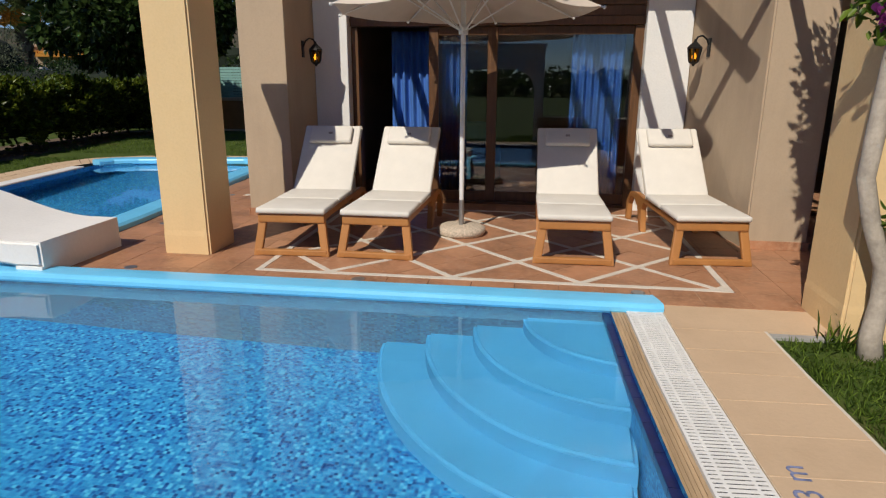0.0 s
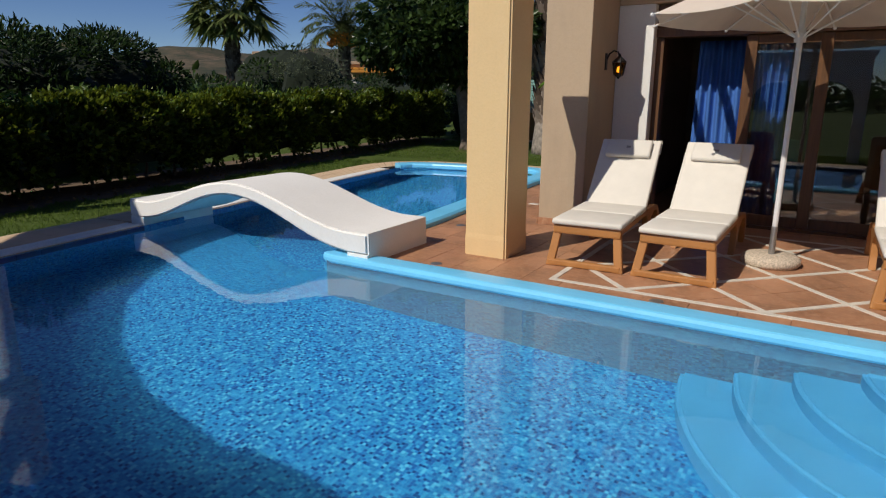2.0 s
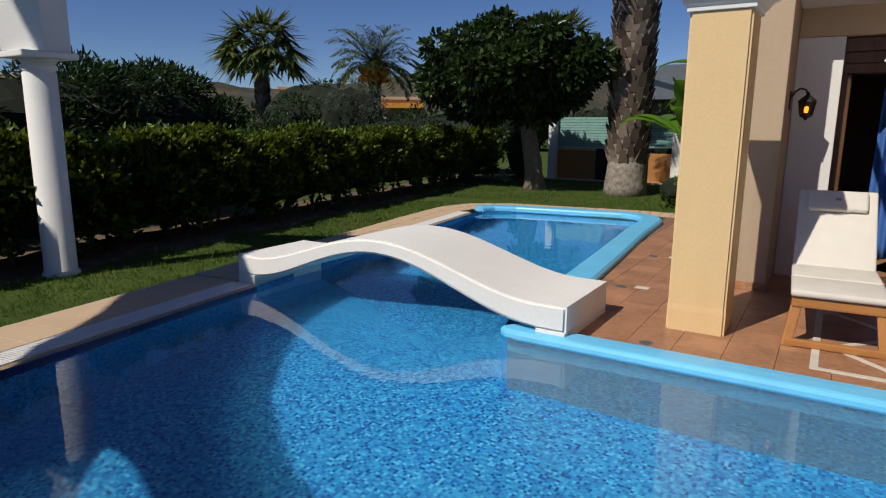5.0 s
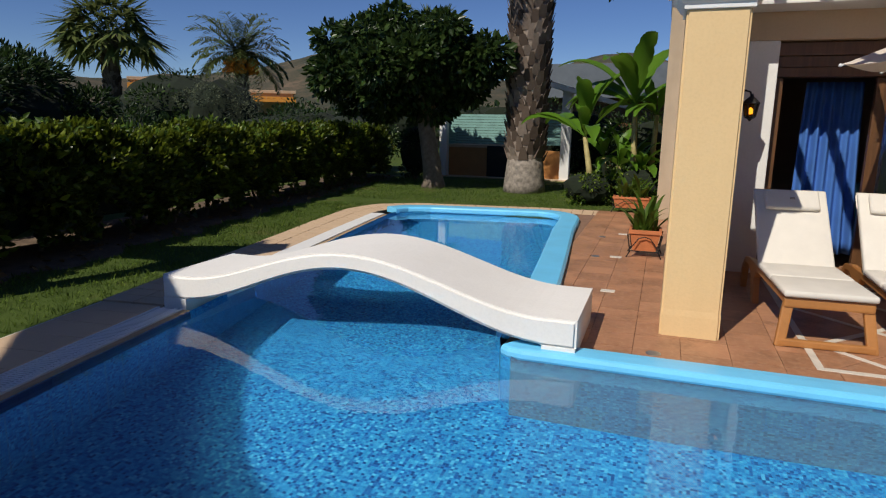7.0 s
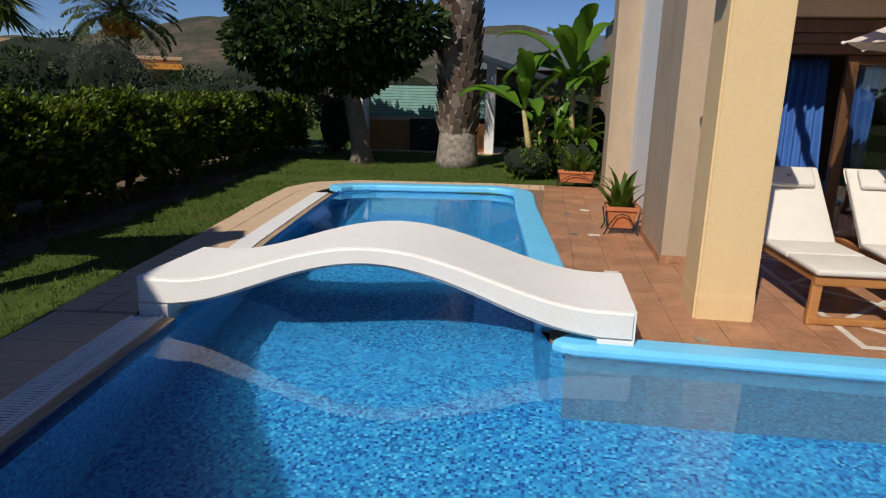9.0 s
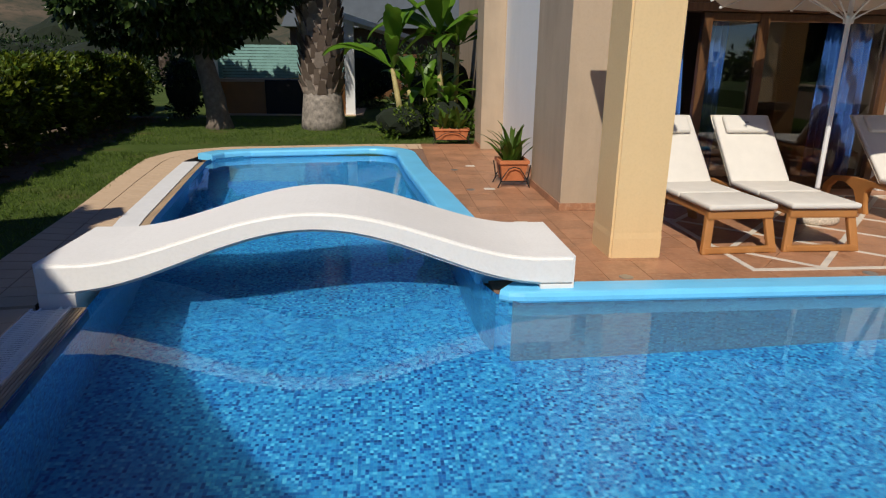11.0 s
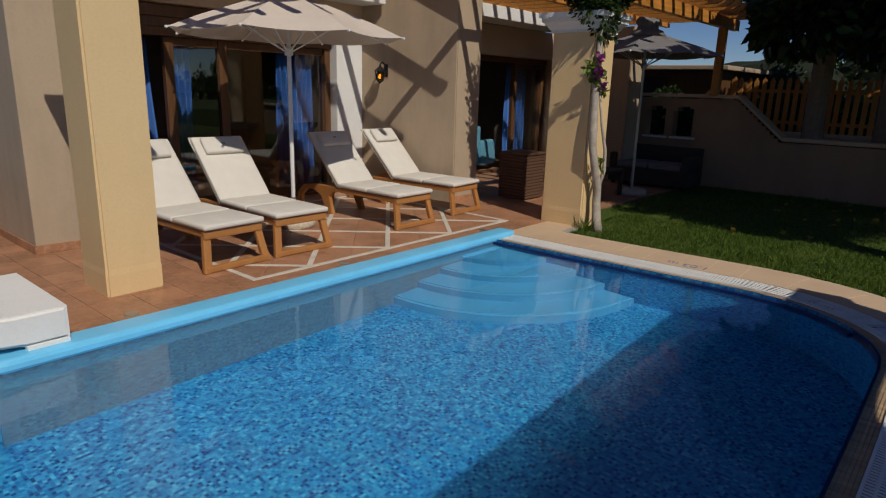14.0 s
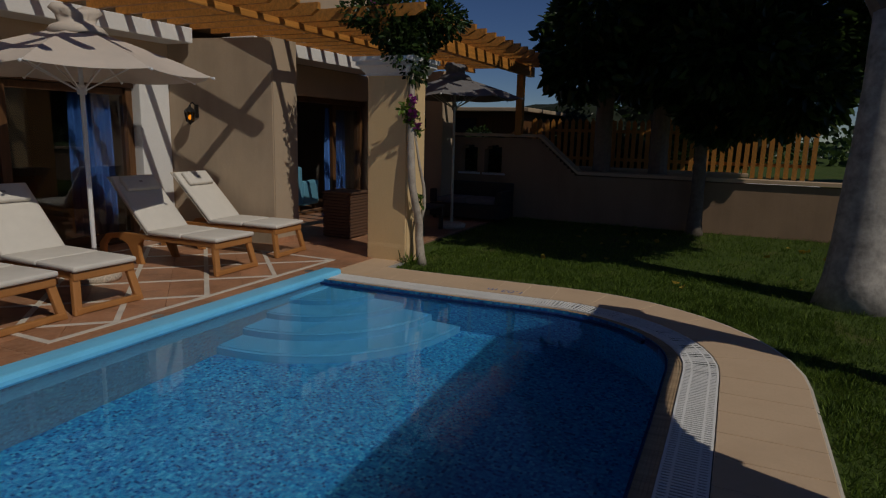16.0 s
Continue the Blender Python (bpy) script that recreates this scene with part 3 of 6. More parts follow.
CAP = [(0.0, 0.0), (0.03, 0.005), (0.03, 0.035), (0.05, 0.05), (0.08, 0.10), (0.12, 0.125), (0.12, 0.17), (0.15, 0.175), (0.15, 0.23)]


def column(x0, x1, y0, y1, top, label):
    col = thing("column", label, "column", ((x0 + x1) / 2, (y0 + y1) / 2, 0))
    hx, hy = (x1 - x0) / 2, (y1 - y0) / 2
    bm = bmesh.new()
    moulding(bm, -hx + 0.02, hx - 0.02, -hy + 0.02, hy - 0.02, [(0.015, -0.02), (0.015, 0.17), (0.011, 0.22), (0.011, top)])
    bmesh.ops.bevel(bm, geom=[e for e in bm.edges if abs(e.verts[0].co.z - e.verts[1].co.z) > 0.03], offset=0.018, segments=3, affect="EDGES")
    part("shaft", bm, M_YELLOW, col)
    bm = bmesh.new()
    moulding(bm, -hx + 0.02, hx - 0.02, -hy + 0.02, hy - 0.02, [(o, top + z) for o, z in CAP])
    part("capital", bm, M_WHITE, col, "white moulded capital")
    return col


column(-2.405, -1.95, 5.77, 6.27, 2.465, "square yellow plastered column with a white moulded capital")
column(2.845, 3.36, 4.54, 5.15, 2.36, "square yellow plastered column with a vine beside it")


# ---- the house ----
def build_house():
    h = thing("house", "beige and white plastered villa with sliding doors", "house", kind="structure")
    W = 8.45

    def wall(name, mat, *specs, label="", bevel=0.012):
        return part(name, boxes(*specs, bevel=bevel), mat, h, label)

    # pier beside the passage, and the long west wall
    wall("pier", M_BEIGE, (-2.36, -1.82, 7.52, 9.0, 0.0, 3.6), label="beige stained plaster pier")
    wall("side_wall", M_WHITE, (-2.14, -1.84, 9.003, 12.4, 0.0, 3.6), label="white plaster side wall")
    wall("pier", M_BEIGE, (-2.54, -1.84, 12.403, 13.2, 0.0, 3.6))
    wall("side_wall", M_BEIGE, (-2.14, -1.84, 13.203, 20.0, 0.0, 3.6))
    # front wall with the first sliding door
    wall("front_wall", M_WHITE, (-1.817, -1.39, W, W + 0.4, 0.0, 2.55), (2.15, 2.66, W, W + 0.4, 0.0, 2.55), label="white plaster wall beside the door")
    wall("upper_wall", M_CREAM, (-1.817, 2.95, W, W + 0.3, 2.553, 4.6))
    # the projecting band over the door and its soffit
    wall("band", M_WHITE, (-1.815, 2.68, 7.95, W - 0.003, 2.84, 3.05), label="white plaster band under the pergola")
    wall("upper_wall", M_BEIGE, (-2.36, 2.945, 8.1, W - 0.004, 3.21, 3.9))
    # pier with the lantern, between the doors
    bm = bmesh.new()
    prism(bm, [(2.95, 6.76), (3.50, 6.76), (3.50, 9.0), (2.58, 9.0)], 0.0, 2.92)
    bmesh.ops.bevel(bm, geom=[e for e in bm.edges if abs(e.verts[0].co.z - e.verts[1].co.z) > 1], offset=0.015, segments=2, affect="EDGES")
    part("pier", bm, M_BEIGE, h, "beige stained plaster pier with a lantern")
    wall("band", M_WHITE, (3.503, 7.62, 7.55, 8.2, 2.84, 3.05))
    wall("lintel", M_CREAM, (3.503, 7.92, 8.2, 8.45, 2.30, 2.837))
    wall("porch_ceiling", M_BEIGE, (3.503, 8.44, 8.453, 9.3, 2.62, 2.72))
    bm = bmesh.new()
    prism(bm, [(7.0, 6.02), (7.6, 6.02), (8.6, 9.0), (8.28, 9.0)], 0.0, 2.837)
    bmesh.ops.bevel(bm, geom=[e for e in bm.edges if abs(e.verts[0].co.z - e.verts[1].co.z) > 1], offset=0.015, segments=2, affect="EDGES")
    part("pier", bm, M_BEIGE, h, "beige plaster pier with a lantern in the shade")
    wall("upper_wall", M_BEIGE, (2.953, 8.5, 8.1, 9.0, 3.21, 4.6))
    wall("roof", M_BEIGE, (-2.6, 8.7, 8.0, 20.2, 4.603, 4.8))
    # plinth skirting of terracotta along the piers
    for x0, x1, y0, y1 in ((-2.375, -2.361, 7.50, 9.01), (-2.36, -1.815, 7.505, 7.519), (2.94, 3.515, 6.745, 6.759), (-2.555, -2.541, 12.40, 13.2), (-2.155, -2.141, 9.02, 12.39)):
        wall("skirting", M_TERRA, (x0, x1, y0, y1, 0.001, 0.085), bevel=0.003)
    # rooms behind the glass; walls and ceilings coloured dark to look unlit
    room = plain("dim_room_paint", (0.20, 0.17, 0.14), 0.1, 3, 0.8)
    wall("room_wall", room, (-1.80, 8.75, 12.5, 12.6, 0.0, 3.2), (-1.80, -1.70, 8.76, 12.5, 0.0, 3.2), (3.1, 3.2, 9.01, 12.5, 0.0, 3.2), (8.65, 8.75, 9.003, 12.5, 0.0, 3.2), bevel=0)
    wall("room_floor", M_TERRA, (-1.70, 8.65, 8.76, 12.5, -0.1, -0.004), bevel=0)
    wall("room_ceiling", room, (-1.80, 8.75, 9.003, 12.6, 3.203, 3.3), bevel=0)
    return h


HOUSE = build_house()


def sliding_door(name, x0, x1, y, top, posts, label, shut):
    """A wooden sliding door: outer frame, shutter box, posts and panes. shut: which bays hold glass."""
    d = thing(name, label, "door", (0, 0, 0), kind="structure")
    part("door_frame", boxes((x0, x0 + 0.09, y + 0.02, y + 0.2, 0.0, top), (x1 - 0.10, x1, y + 0.02, y + 0.2, 0.0, top), bevel=0.008), M_DOOR, d)
    part("threshold", boxes((x0 + 0.09, x1 - 0.1, y + 0.03, y + 0.22, 0.0, 0.035), bevel=0.006), M_DOOR, d)
    part("shutter_box", boxes((x0, x1, y - 0.02, y + 0.25, top + 0.003, top + 0.10), (x0, x1, y - 0.0, y + 0.25, top + 0.103, top + 0.22), (x0, x1, y - 0.03, y + 0.25, top + 0.223, top + 0.36), bevel=0.008), M_DOOR, d, "dark wooden shutter box")
    edges = [x0 + 0.09] + list(posts) + [x1 - 0.10]
    for p in posts:
        part("mullion", boxes((p - 0.06, p + 0.06, y + 0.05, y + 0.13, 0.036, top - 0.003), bevel=0.008), M_DOOR, d)
    for k in range(len(edges) - 1):
        if not shut[k]:
            continue
        a, b = edges[k] + (0.061 if k else 0.003), edges[k + 1] - (0.061 if k + 2 < len(edges) else 0.003)
        part("sash", boxes((a, b, y + 0.07, y + 0.12, 0.036, 0.16), (a, b, y + 0.07, y + 0.12, top - 0.10, top - 0.004), bevel=0.006), M_DOOR, d)
        bm = bmesh.new()
        box(bm, a, b, y + 0.092, y + 0.098, 0.155, top - 0.095)
        ob = part("pane", bm, M_GLASS, d)
        ob.visible_shadow = False
    return d


sliding_door("door_1", -1.39, 2.15, 8.59, 2.18, (-0.35, 0.38), "brown wooden sliding glass door, one bay open", (False, True, True))
sliding_door("door_2", 3.55, 8.0, 8.46, 2.20, (5.3, 6.95), "brown wooden sliding glass door standing open", (False, False, True))


def curtain(x0, x1, y, z0, z1, folds, label, flare=0.0):
    c = thing("curtain", label, "curtain", ((x0 + x1) / 2, y, z0))
    bm = bmesh.new()
    n, rows = folds * 10, 14
    grid = []
    for j in range(rows + 1):
        v = j / rows
        line = []
        for i in range(n + 1):
            u = i / n
            x = (u - 0.5) * (x1 - x0) * (1 + flare * (1 - v)) + flare * 0.3 * (1 - v) * (x1 - x0)
            yy = 0.045 * math.sin(u * folds * 2 * math.pi + 0.6 * math.sin(v * 3)) * (0.7 + 0.3 * (1 - v)) + 0.015 * math.sin(u * folds * 5.1 + v * 4)
            line.append(bm.verts.new((x, yy, v * (z1 - z0))))
        grid.append(line)
    for j in range(rows):
        for i in range(n):
            bm.faces.new((grid[j][i], grid[j][i + 1], grid[j + 1][i + 1], grid[j + 1][i]))
    ob = part("drape", bm, M_CURTAIN, c, smooth=True)
    so = ob.modifiers.new("thick", "SOLIDIFY")
    so.thickness = 0.004
    return c


curtain(-0.98, -0.40, 9.12, 0.18, 2.16, 6, "blue curtain blown about in the open door bay", 0.22)
curtain(1.35, 1.98, 8.86, 0.05, 2.14, 7, "blue curtain gathered behind the glass")
curtain(-0.28, 0.05, 8.9, 0.05, 2.14, 4, "blue curtain gathered behind the glass")
curtain(7.15, 7.85, 8.88, 0.05, 2.14, 7, "blue curtain gathered behind the glass")


# ---- pergola ----
def build_pergola():
    p = thing("pergola", "orange-stained timber pergola over the terrace", "pergola")
    beam = lambda x0, x1, y0, y1, z0, z1, name="beam": part(name, boxes((x0, x1, y0, y1, z0, z1), bevel=0.008), M_PERG, p)
    beam(2.75, 8.9, 4.80, 4.92, 2.86, 3.05)
    beam(-1.75, 8.9, 6.15, 6.24, 2.97, 3.05)
    x = -1.6
    while x < 9.0:
        y0 = 4.30 if x > 2.7 else 5.55
        bm = bmesh.new()
        extr = [(y0, 3.12), (y0 + 0.12, 3.053), (8.09, 3.053), (8.09, 3.20), (y0, 3.20)]
        a = [bm.verts.new((x - 0.03, yy, zz)) for yy, zz in extr]
        b = [bm.verts.new((x + 0.03, yy, zz)) for yy, zz in extr]
        bm.faces.new(a)
        bm.faces.new(b[::-1])
        for i in range(5):
            bm.faces.new((a[i], b[i], b[(i + 1) % 5], a[(i + 1) % 5]))
        bmesh.ops.recalc_face_normals(bm, faces=bm.faces)
        part("rafter", bm, M_PERG, p)
        x += 0.40
    part("post", boxes((8.13, 8.27, 4.79, 4.93, 1.66, 2.857), bevel=0.01), M_PERG, p)
    part("post", boxes((3.02, 3.16, 4.79, 4.93, 2.59, 2.857), bevel=0.01), M_PERG, p)


build_pergola()


# ---- sun loungers ----
def lounger_parts(at, rz, label, head=None, group="loungers on the terrace"):
    """A resin sun lounger: the foot end points to -y; origin under its middle."""
    L = thing("sun_lounger", label, "sun lounger", at, group, rz=rz)
    hw = 0.30
    # side rails with the wheel-arch shape at the rear
    for s in (-1, 1):
        bm = bmesh.new()
        x = s * (hw - 0.03)
        rail = [(-0.97, 0.315), (-0.97, 0.375), (0.55, 0.375), (0.80, 0.34), (0.93, 0.22), (0.95, 0.0), (0.87, 0.0), (0.84, 0.20), (0.74, 0.29), (0.60, 0.30),
                (0.44, 0.24), (0.36, 0.10), (0.30, 0.0), (0.20, 0.0), (0.24, 0.12), (0.26, 0.24), (0.18, 0.315)]
        a = [bm.verts.new((x - 0.028, y, z)) for y, z in rail]
        b = [bm.verts.new((x + 0.028, y, z)) for y, z in rail]
        n = len(rail)
        bm.faces.new(a)
        bm.faces.new(b[::-1])
        for i in range(n):
            bm.faces.new((a[i], b[i], b[(i + 1) % n], a[(i + 1) % n]))
        bmesh.ops.recalc_face_normals(bm, faces=bm.faces)
        bmesh.ops.bevel(bm, geom=list(bm.edges), offset=0.007, segments=2, affect="EDGES", clamp_overlap=True)
        part("side_rail", bm, M_WOOD, L)
        # front leg, splayed a little outward
        bm = bmesh.new()
        box(bm, -0.038, 0.038, -0.026, 0.026, 0.0, 0.335, 0.013)
        for v in bm.verts:
            v.co.x += s * (hw - 0.03 + 0.045 * (1 - v.co.z / 0.325))
            v.co.y += -0.94 - 0.07 * (1 - v.co.z / 0.325)
        part("leg", bm, M_WOOD, L)
    part("front_rail", boxes((-hw - 0.008, hw + 0.008, -0.985, -0.925, 0.298, 0.380), bevel=0.018), M_WOOD, L)
    part("foot_bar", boxes((-hw - 0.03, hw + 0.03, -1.035, -0.985, 0.004, 0.062), bevel=0.014), M_WOOD, L)
    part("sling_frame", boxes((-hw + 0.06, hw - 0.06, -0.92, 0.05, 0.33, 0.36), bevel=0.006), M_IRON, L)
    ang = radians(47)
    by, bz = 0.06, 0.37

    def slab(y0, y1, t0, t1, w, tilt, bevel, mat, name, parent=L, lab=""):
        bm = bmesh.new()
        box(bm, -w, w, y0, y1, t0, t1, bevel)
        if tilt:
            bmesh.ops.transform(bm, matrix=Matrix.Translation((0, by, bz)) @ Matrix.Rotation(ang, 4, "X"), verts=bm.verts)
        return part(name, bm, mat, parent, lab, True)

    slab(0.0, 0.80, -0.05, -0.022, hw - 0.05, True, 0.008, M_WOOD, "back_frame")
    slab(0.02, 0.93, -0.018, -0.006, hw + 0.008, True, 0.004, M_SLING, "back_sling", L, "beige woven sling edged with a dark frame")
    slab(-1.01, -0.47, 0.382, 0.435, hw + 0.018, False, 0.022, M_CANVAS, "mattress_foot")
    slab(-0.46, 0.06, 0.382, 0.437, hw + 0.018, False, 0.022, M_CANVAS, "mattress_seat")
    slab(0.0, 0.89, 0.0, 0.05, hw + 0.012, True, 0.02, M_TAUPE if head else M_CANVAS, "mattress_back")
    pil = slab(0.63, 0.85, 0.052, 0.105, hw - 0.065, True, 0.025, M_CANVAS, "pillow")
    slab(0.73, 0.755, 0.104, 0.108, 0.022, True, 0.0, M_TAUPE, "emblem", pil, "small printed emblem")
    slab(0.74, 0.895, -0.003, -0.002, hw + 0.017, True, 0.004, M_CANVAS, "head_flap")
    return L


LABEL = "teak-coloured resin lounger with a cream mattress and pillow"
for (x, y, rz), lab in zip(((-1.265, 6.87, 3.0), (-0.425, 6.89, -1.0), (1.285, 6.98, 1.0), (2.39, 7.12, 5.0)),
                           (LABEL + " beside the column", LABEL + " by the parasol", LABEL + ", partly in shade", LABEL + " beside the pier")):
    lounger_parts((x, y, 0.0), rz, lab)


# ---- parasols ----
def parasol(at, radius, rim_z, top_z, mat, pole_mat, label, base_mat, n=8, turn=0.0):
    u = thing("parasol", label, "parasol", at)
    bm = bmesh.new()
    lathe(bm, [(0.235, 0.0), (0.255, 0.03), (0.25, 0.07), (0.21, 0.095), (0.05, 0.10)], 28)
    part("base", bm, base_mat, u, "round pebble-dashed concrete base", True)
    bm = bmesh.new()
    tube(bm, [(0, 0, 0.09), (0, 0, 0.36)], 0.028, 12)
    part("sleeve", bm, M_STEEL, u)
    bm = bmesh.new()
    tube(bm, [(0, 0, 0.34), (0, 0, top_z)], 0.024, 12)
    part("pole", bm, pole_mat, u)
    bm = bmesh.new()
    ring = [2 * math.pi * (k + turn) / n for k in range(n)]
    levels = [(0.10, top_z), (0.4, top_z - 0.30 * (top_z - rim_z)), (0.75, top_z - 0.68 * (top_z - rim_z)), (1.0, rim_z)]
    sub = 6
    rows = []
    for f, z in levels:
        row = []
        for k in range(n):
            for s in range(sub):
                a0, a1 = ring[k], ring[k] + 2 * math.pi / n
                w = s / sub
                p = Vector((math.cos(a0), math.sin(a0), 0)).lerp(Vector((math.cos(a1), math.sin(a1), 0)), w) * radius * f
                sag = -0.05 * f * (4 * w * (1 - w)) * 0.6
                row.append(bm.verts.new((p.x * (1 - 0.03 * 4 * w * (1 - w)), p.y * (1 - 0.03 * 4 * w * (1 - w)), z + sag)))
        rows.append(row)
    m = n * sub
    for a, b in zip(rows, rows[1:]):
        for k in range(m):
            bm.faces.new((a[k], b[k], b[(k + 1) % m], a[(k + 1) % m]))
    bmesh.ops.recalc_face_normals(bm, faces=bm.faces)
    can = part("canopy", bm, mat, u)
    can.modifiers.new("thick", "SOLIDIFY").thickness = 0.004
    # the vent cap
    bm = bmesh.new()
    lathe(bm, [(0.30, top_z - 0.06), (0.24, top_z + 0.02), (0.17, top_z + 0.05), (0.15, top_z + 0.10), (0.19, top_z + 0.15), (0.16, top_z + 0.20), (0.06, top_z + 0.21), (0.02, top_z + 0.17)], 32)
    for v in bm.verts:
        if v.co.z > top_z + 0.06:
            a = math.atan2(v.co.y, v.co.x)
            k = 1 + 0.28 * math.cos(2 * a + 0.4) + 0.12 * math.sin(7 * a)
            v.co.x, v.co.y, v.co.z = v.co.x * k, v.co.y * k, v.co.z + 0.025 * math.cos(2 * a + 0.4)
    part("vent", bm, mat, can, "bunched cloth cap", True)
    for k in range(n):
        d = Vector((math.cos(ring[k]), math.sin(ring[k]), 0))
        bm = bmesh.new()
        tube(bm, [d * 0.06 + Vector((0, 0, top_z - 0.04)), d * (radius + 0.015) + Vector((0, 0, rim_z - 0.01))], 0.009, 6)
        rib = part("rib", bm, pole_mat, u)
        bm = bmesh.new()
        tube(bm, [d * 0.035 + Vector((0, 0, rim_z - 0.18)), d * radius * 0.52 + Vector((0, 0, top_z - 0.53 * (top_z - rim_z) - 0.03))], 0.008, 6)
        part("strut", bm, pole_mat, rib)
        bm = bmesh.new()
        bmesh.ops.create_icosphere(bm, subdivisions=1, radius=0.018, matrix=Matrix.Translation(d * (radius + 0.02) + Vector((0, 0, rim_z - 0.01))))
        part("tip", bm, M_METAL, rib)
    bm = bmesh.new()
    lathe(bm, [(0.045, rim_z - 0.22), (0.05, rim_z - 0.15), (0.03, rim_z - 0.12)], 12)
    part("runner", bm, pole_mat, u)
    return u


M_PEBBLE = plain("pebble_concrete", (0.52, 0.43, 0.33), 0.45, 55, 0.9, bump=0.8, fine=90)
parasol((0.21, 6.95, 0), 1.29, 2.19, 2.62, M_UMB, M_METAL, "cream canvas parasol with a white pole on a round stone base", M_PEBBLE, 8, 0.78)
parasol((5.95, 5.30, 0), 1.15, 2.28, 2.62, M_UMB2, M_STEEL, "dark grey closed-weave parasol in the shade of the pergola", M_PEBBLE, 8, 0.3)


# ---- foliage helpers ----
def leaf_cloud(name, pts, size, mat, parent=None, width=0.45, droop=0.2, ways=None, seed=1, kind="", label="", tags=None):
    """Many small folded leaves, one island each, as one mesh."""
    rng = np.random.default_rng(seed)
    p = np.asarray(pts, float)
    n = len(p)
    d = rng.normal(size=(n, 3)) if ways is None else np.asarray(ways, float) + rng.normal(size=(n, 3)) * 0.45
    d[:, 2] -= droop
    d /= np.linalg.norm(d, axis=1)[:, None] + 1e-9
    r = rng.normal(size=(n, 3))
    s = np.cross(d, r)
    s /= np.linalg.norm(s, axis=1)[:, None] + 1e-9
    up = np.cross(s, d)
    L = (size * rng.uniform(0.6, 1.35, n))[:, None]
    w = L * width * 0.5
    v = np.empty((n, 6, 3))
    v[:, 0] = p
    v[:, 1] = p + d * L * 0.35 + s * w + up * w * 0.35
    v[:, 2] = p + d * L * 0.72 + s * w * 0.7 + up * w * 0.2
    v[:, 3] = p + d * L - up * L * 0.08
    v[:, 4] = p + d * L * 0.72 - s * w * 0.7 + up * w * 0.2
    v[:, 5] = p + d * L * 0.35 - s * w + up * w * 0.35
    base = (np.arange(n) * 6)[:, None]
    faces = np.concatenate([base + [0, 1, 2, 3], base + [0, 3, 4, 5]], 0)
    me = bpy.data.meshes.new(name)
    me.vertices.add(n * 6)
    me.vertices.foreach_set("co", v.ravel())
    me.loops.add(faces.size)
    me.loops.foreach_set("vertex_index", faces.ravel())
    me.polygons.add(len(faces))
    me.polygons.foreach_set("loop_start", np.arange(len(faces)) * 4)
    me.update(calc_edges=True)
    me.materials.append(mat)
    ob = new(name, me)
    if parent:
        ob.parent = parent
    if label:
        ob["label"] = label
    if kind:
        ob["kind"] = kind
    return ob


def blob_points(rng, blobs, n, shell=0.55):
    """Points in the outer shells of several ellipsoids (centre, radii)."""
    vol = np.array([rx * ry + ry * rz + rx * rz for _, (rx, ry, rz) in blobs])
    pick = rng.choice(len(blobs), n, p=vol / vol.sum())
    c = np.array([b[0] for b in blobs])[pick]
    r = np.array([b[1] for b in blobs])[pick]
    u = rng.normal(size=(n, 3))
    u /= np.linalg.norm(u, axis=1)[:, None]
    k = rng.uniform(shell, 1.0, n) ** 0.7
    return c + r * u * k[:, None], u


def clumps(rng, centre, radii, n, size):
    """A crown's clumps, scattered over an ellipsoid."""
    out = [(tuple(centre), tuple(v * 0.72 for v in radii))]
    for _ in range(n):
        u = rng.normal(size=3)
        u /= np.linalg.norm(u)
        k = rng.uniform(0.55, 0.95)
        s = size * rng.uniform(0.6, 1.25)
        out.append((tuple(np.array(centre) + np.array(radii) * u * k), (s, s, s * 0.75)))
    return out


G_HEDGE = leaf("hedge_leaf", (0.004, 0.012, 0.002), (0.21, 0.26, 0.022), 0.34)
G_TREE = leaf("tree_leaf", (0.005, 0.014, 0.004), (0.075, 0.125, 0.030), 0.30)
G_OLEANDER = leaf("oleander_leaf", (0.004, 0.012, 0.004), (0.05, 0.095, 0.022), 0.5)
G_OLIVE = leaf("olive_leaf", (0.06, 0.075, 0.045), (0.16, 0.18, 0.11), 0.6)
G_PALM = leaf("palm_leaf", (0.035, 0.06, 0.016), (0.20, 0.23, 0.075), 0.45)
G_BANANA = leaf("banana_leaf", (0.055, 0.14, 0.012), (0.19, 0.32, 0.03), 0.35)
G_BUSH = leaf("bush_leaf", (0.03, 0.07, 0.008), (0.20, 0.27, 0.03), 0.42)
G_GRASS = leaf("grass_blade", (0.035, 0.072, 0.008), (0.20, 0.29, 0.035), 0.6)
M_BARK = plain("grey_bark", (0.17, 0.135, 0.105), 0.35, 9, 0.95, bump=0.8, fine=30)


def bark_stubs():
    m = Mat("palm_bark", 0.95, spec=0.2)
    c = m.ramp(m.island(), [(0.0, (0.05, 0.035, 0.026)), (0.5, (0.17, 0.125, 0.095)), (1.0, (0.33, 0.27, 0.22))])
    m.colour(m.mix(m.math("MULTIPLY", m.noise(14, 4), 0.6), c, (0.07, 0.05, 0.038)))
    m.bump(m.noise(38, 4), 0.8, 0.006)
    return m.m


M_PALMBARK = bark_stubs()
M_LIME = plain("limewashed_bark", (0.36, 0.325, 0.285), 0.5, 4, 0.95, bump=1.0, fine=16)
# limewash darkened and mottled to stand for dappled leaf shade
M_LIME2 = plain("dappled_limewash", (0.25, 0.215, 0.18), 0.65, 9, 0.95, bump=1.0, fine=16)
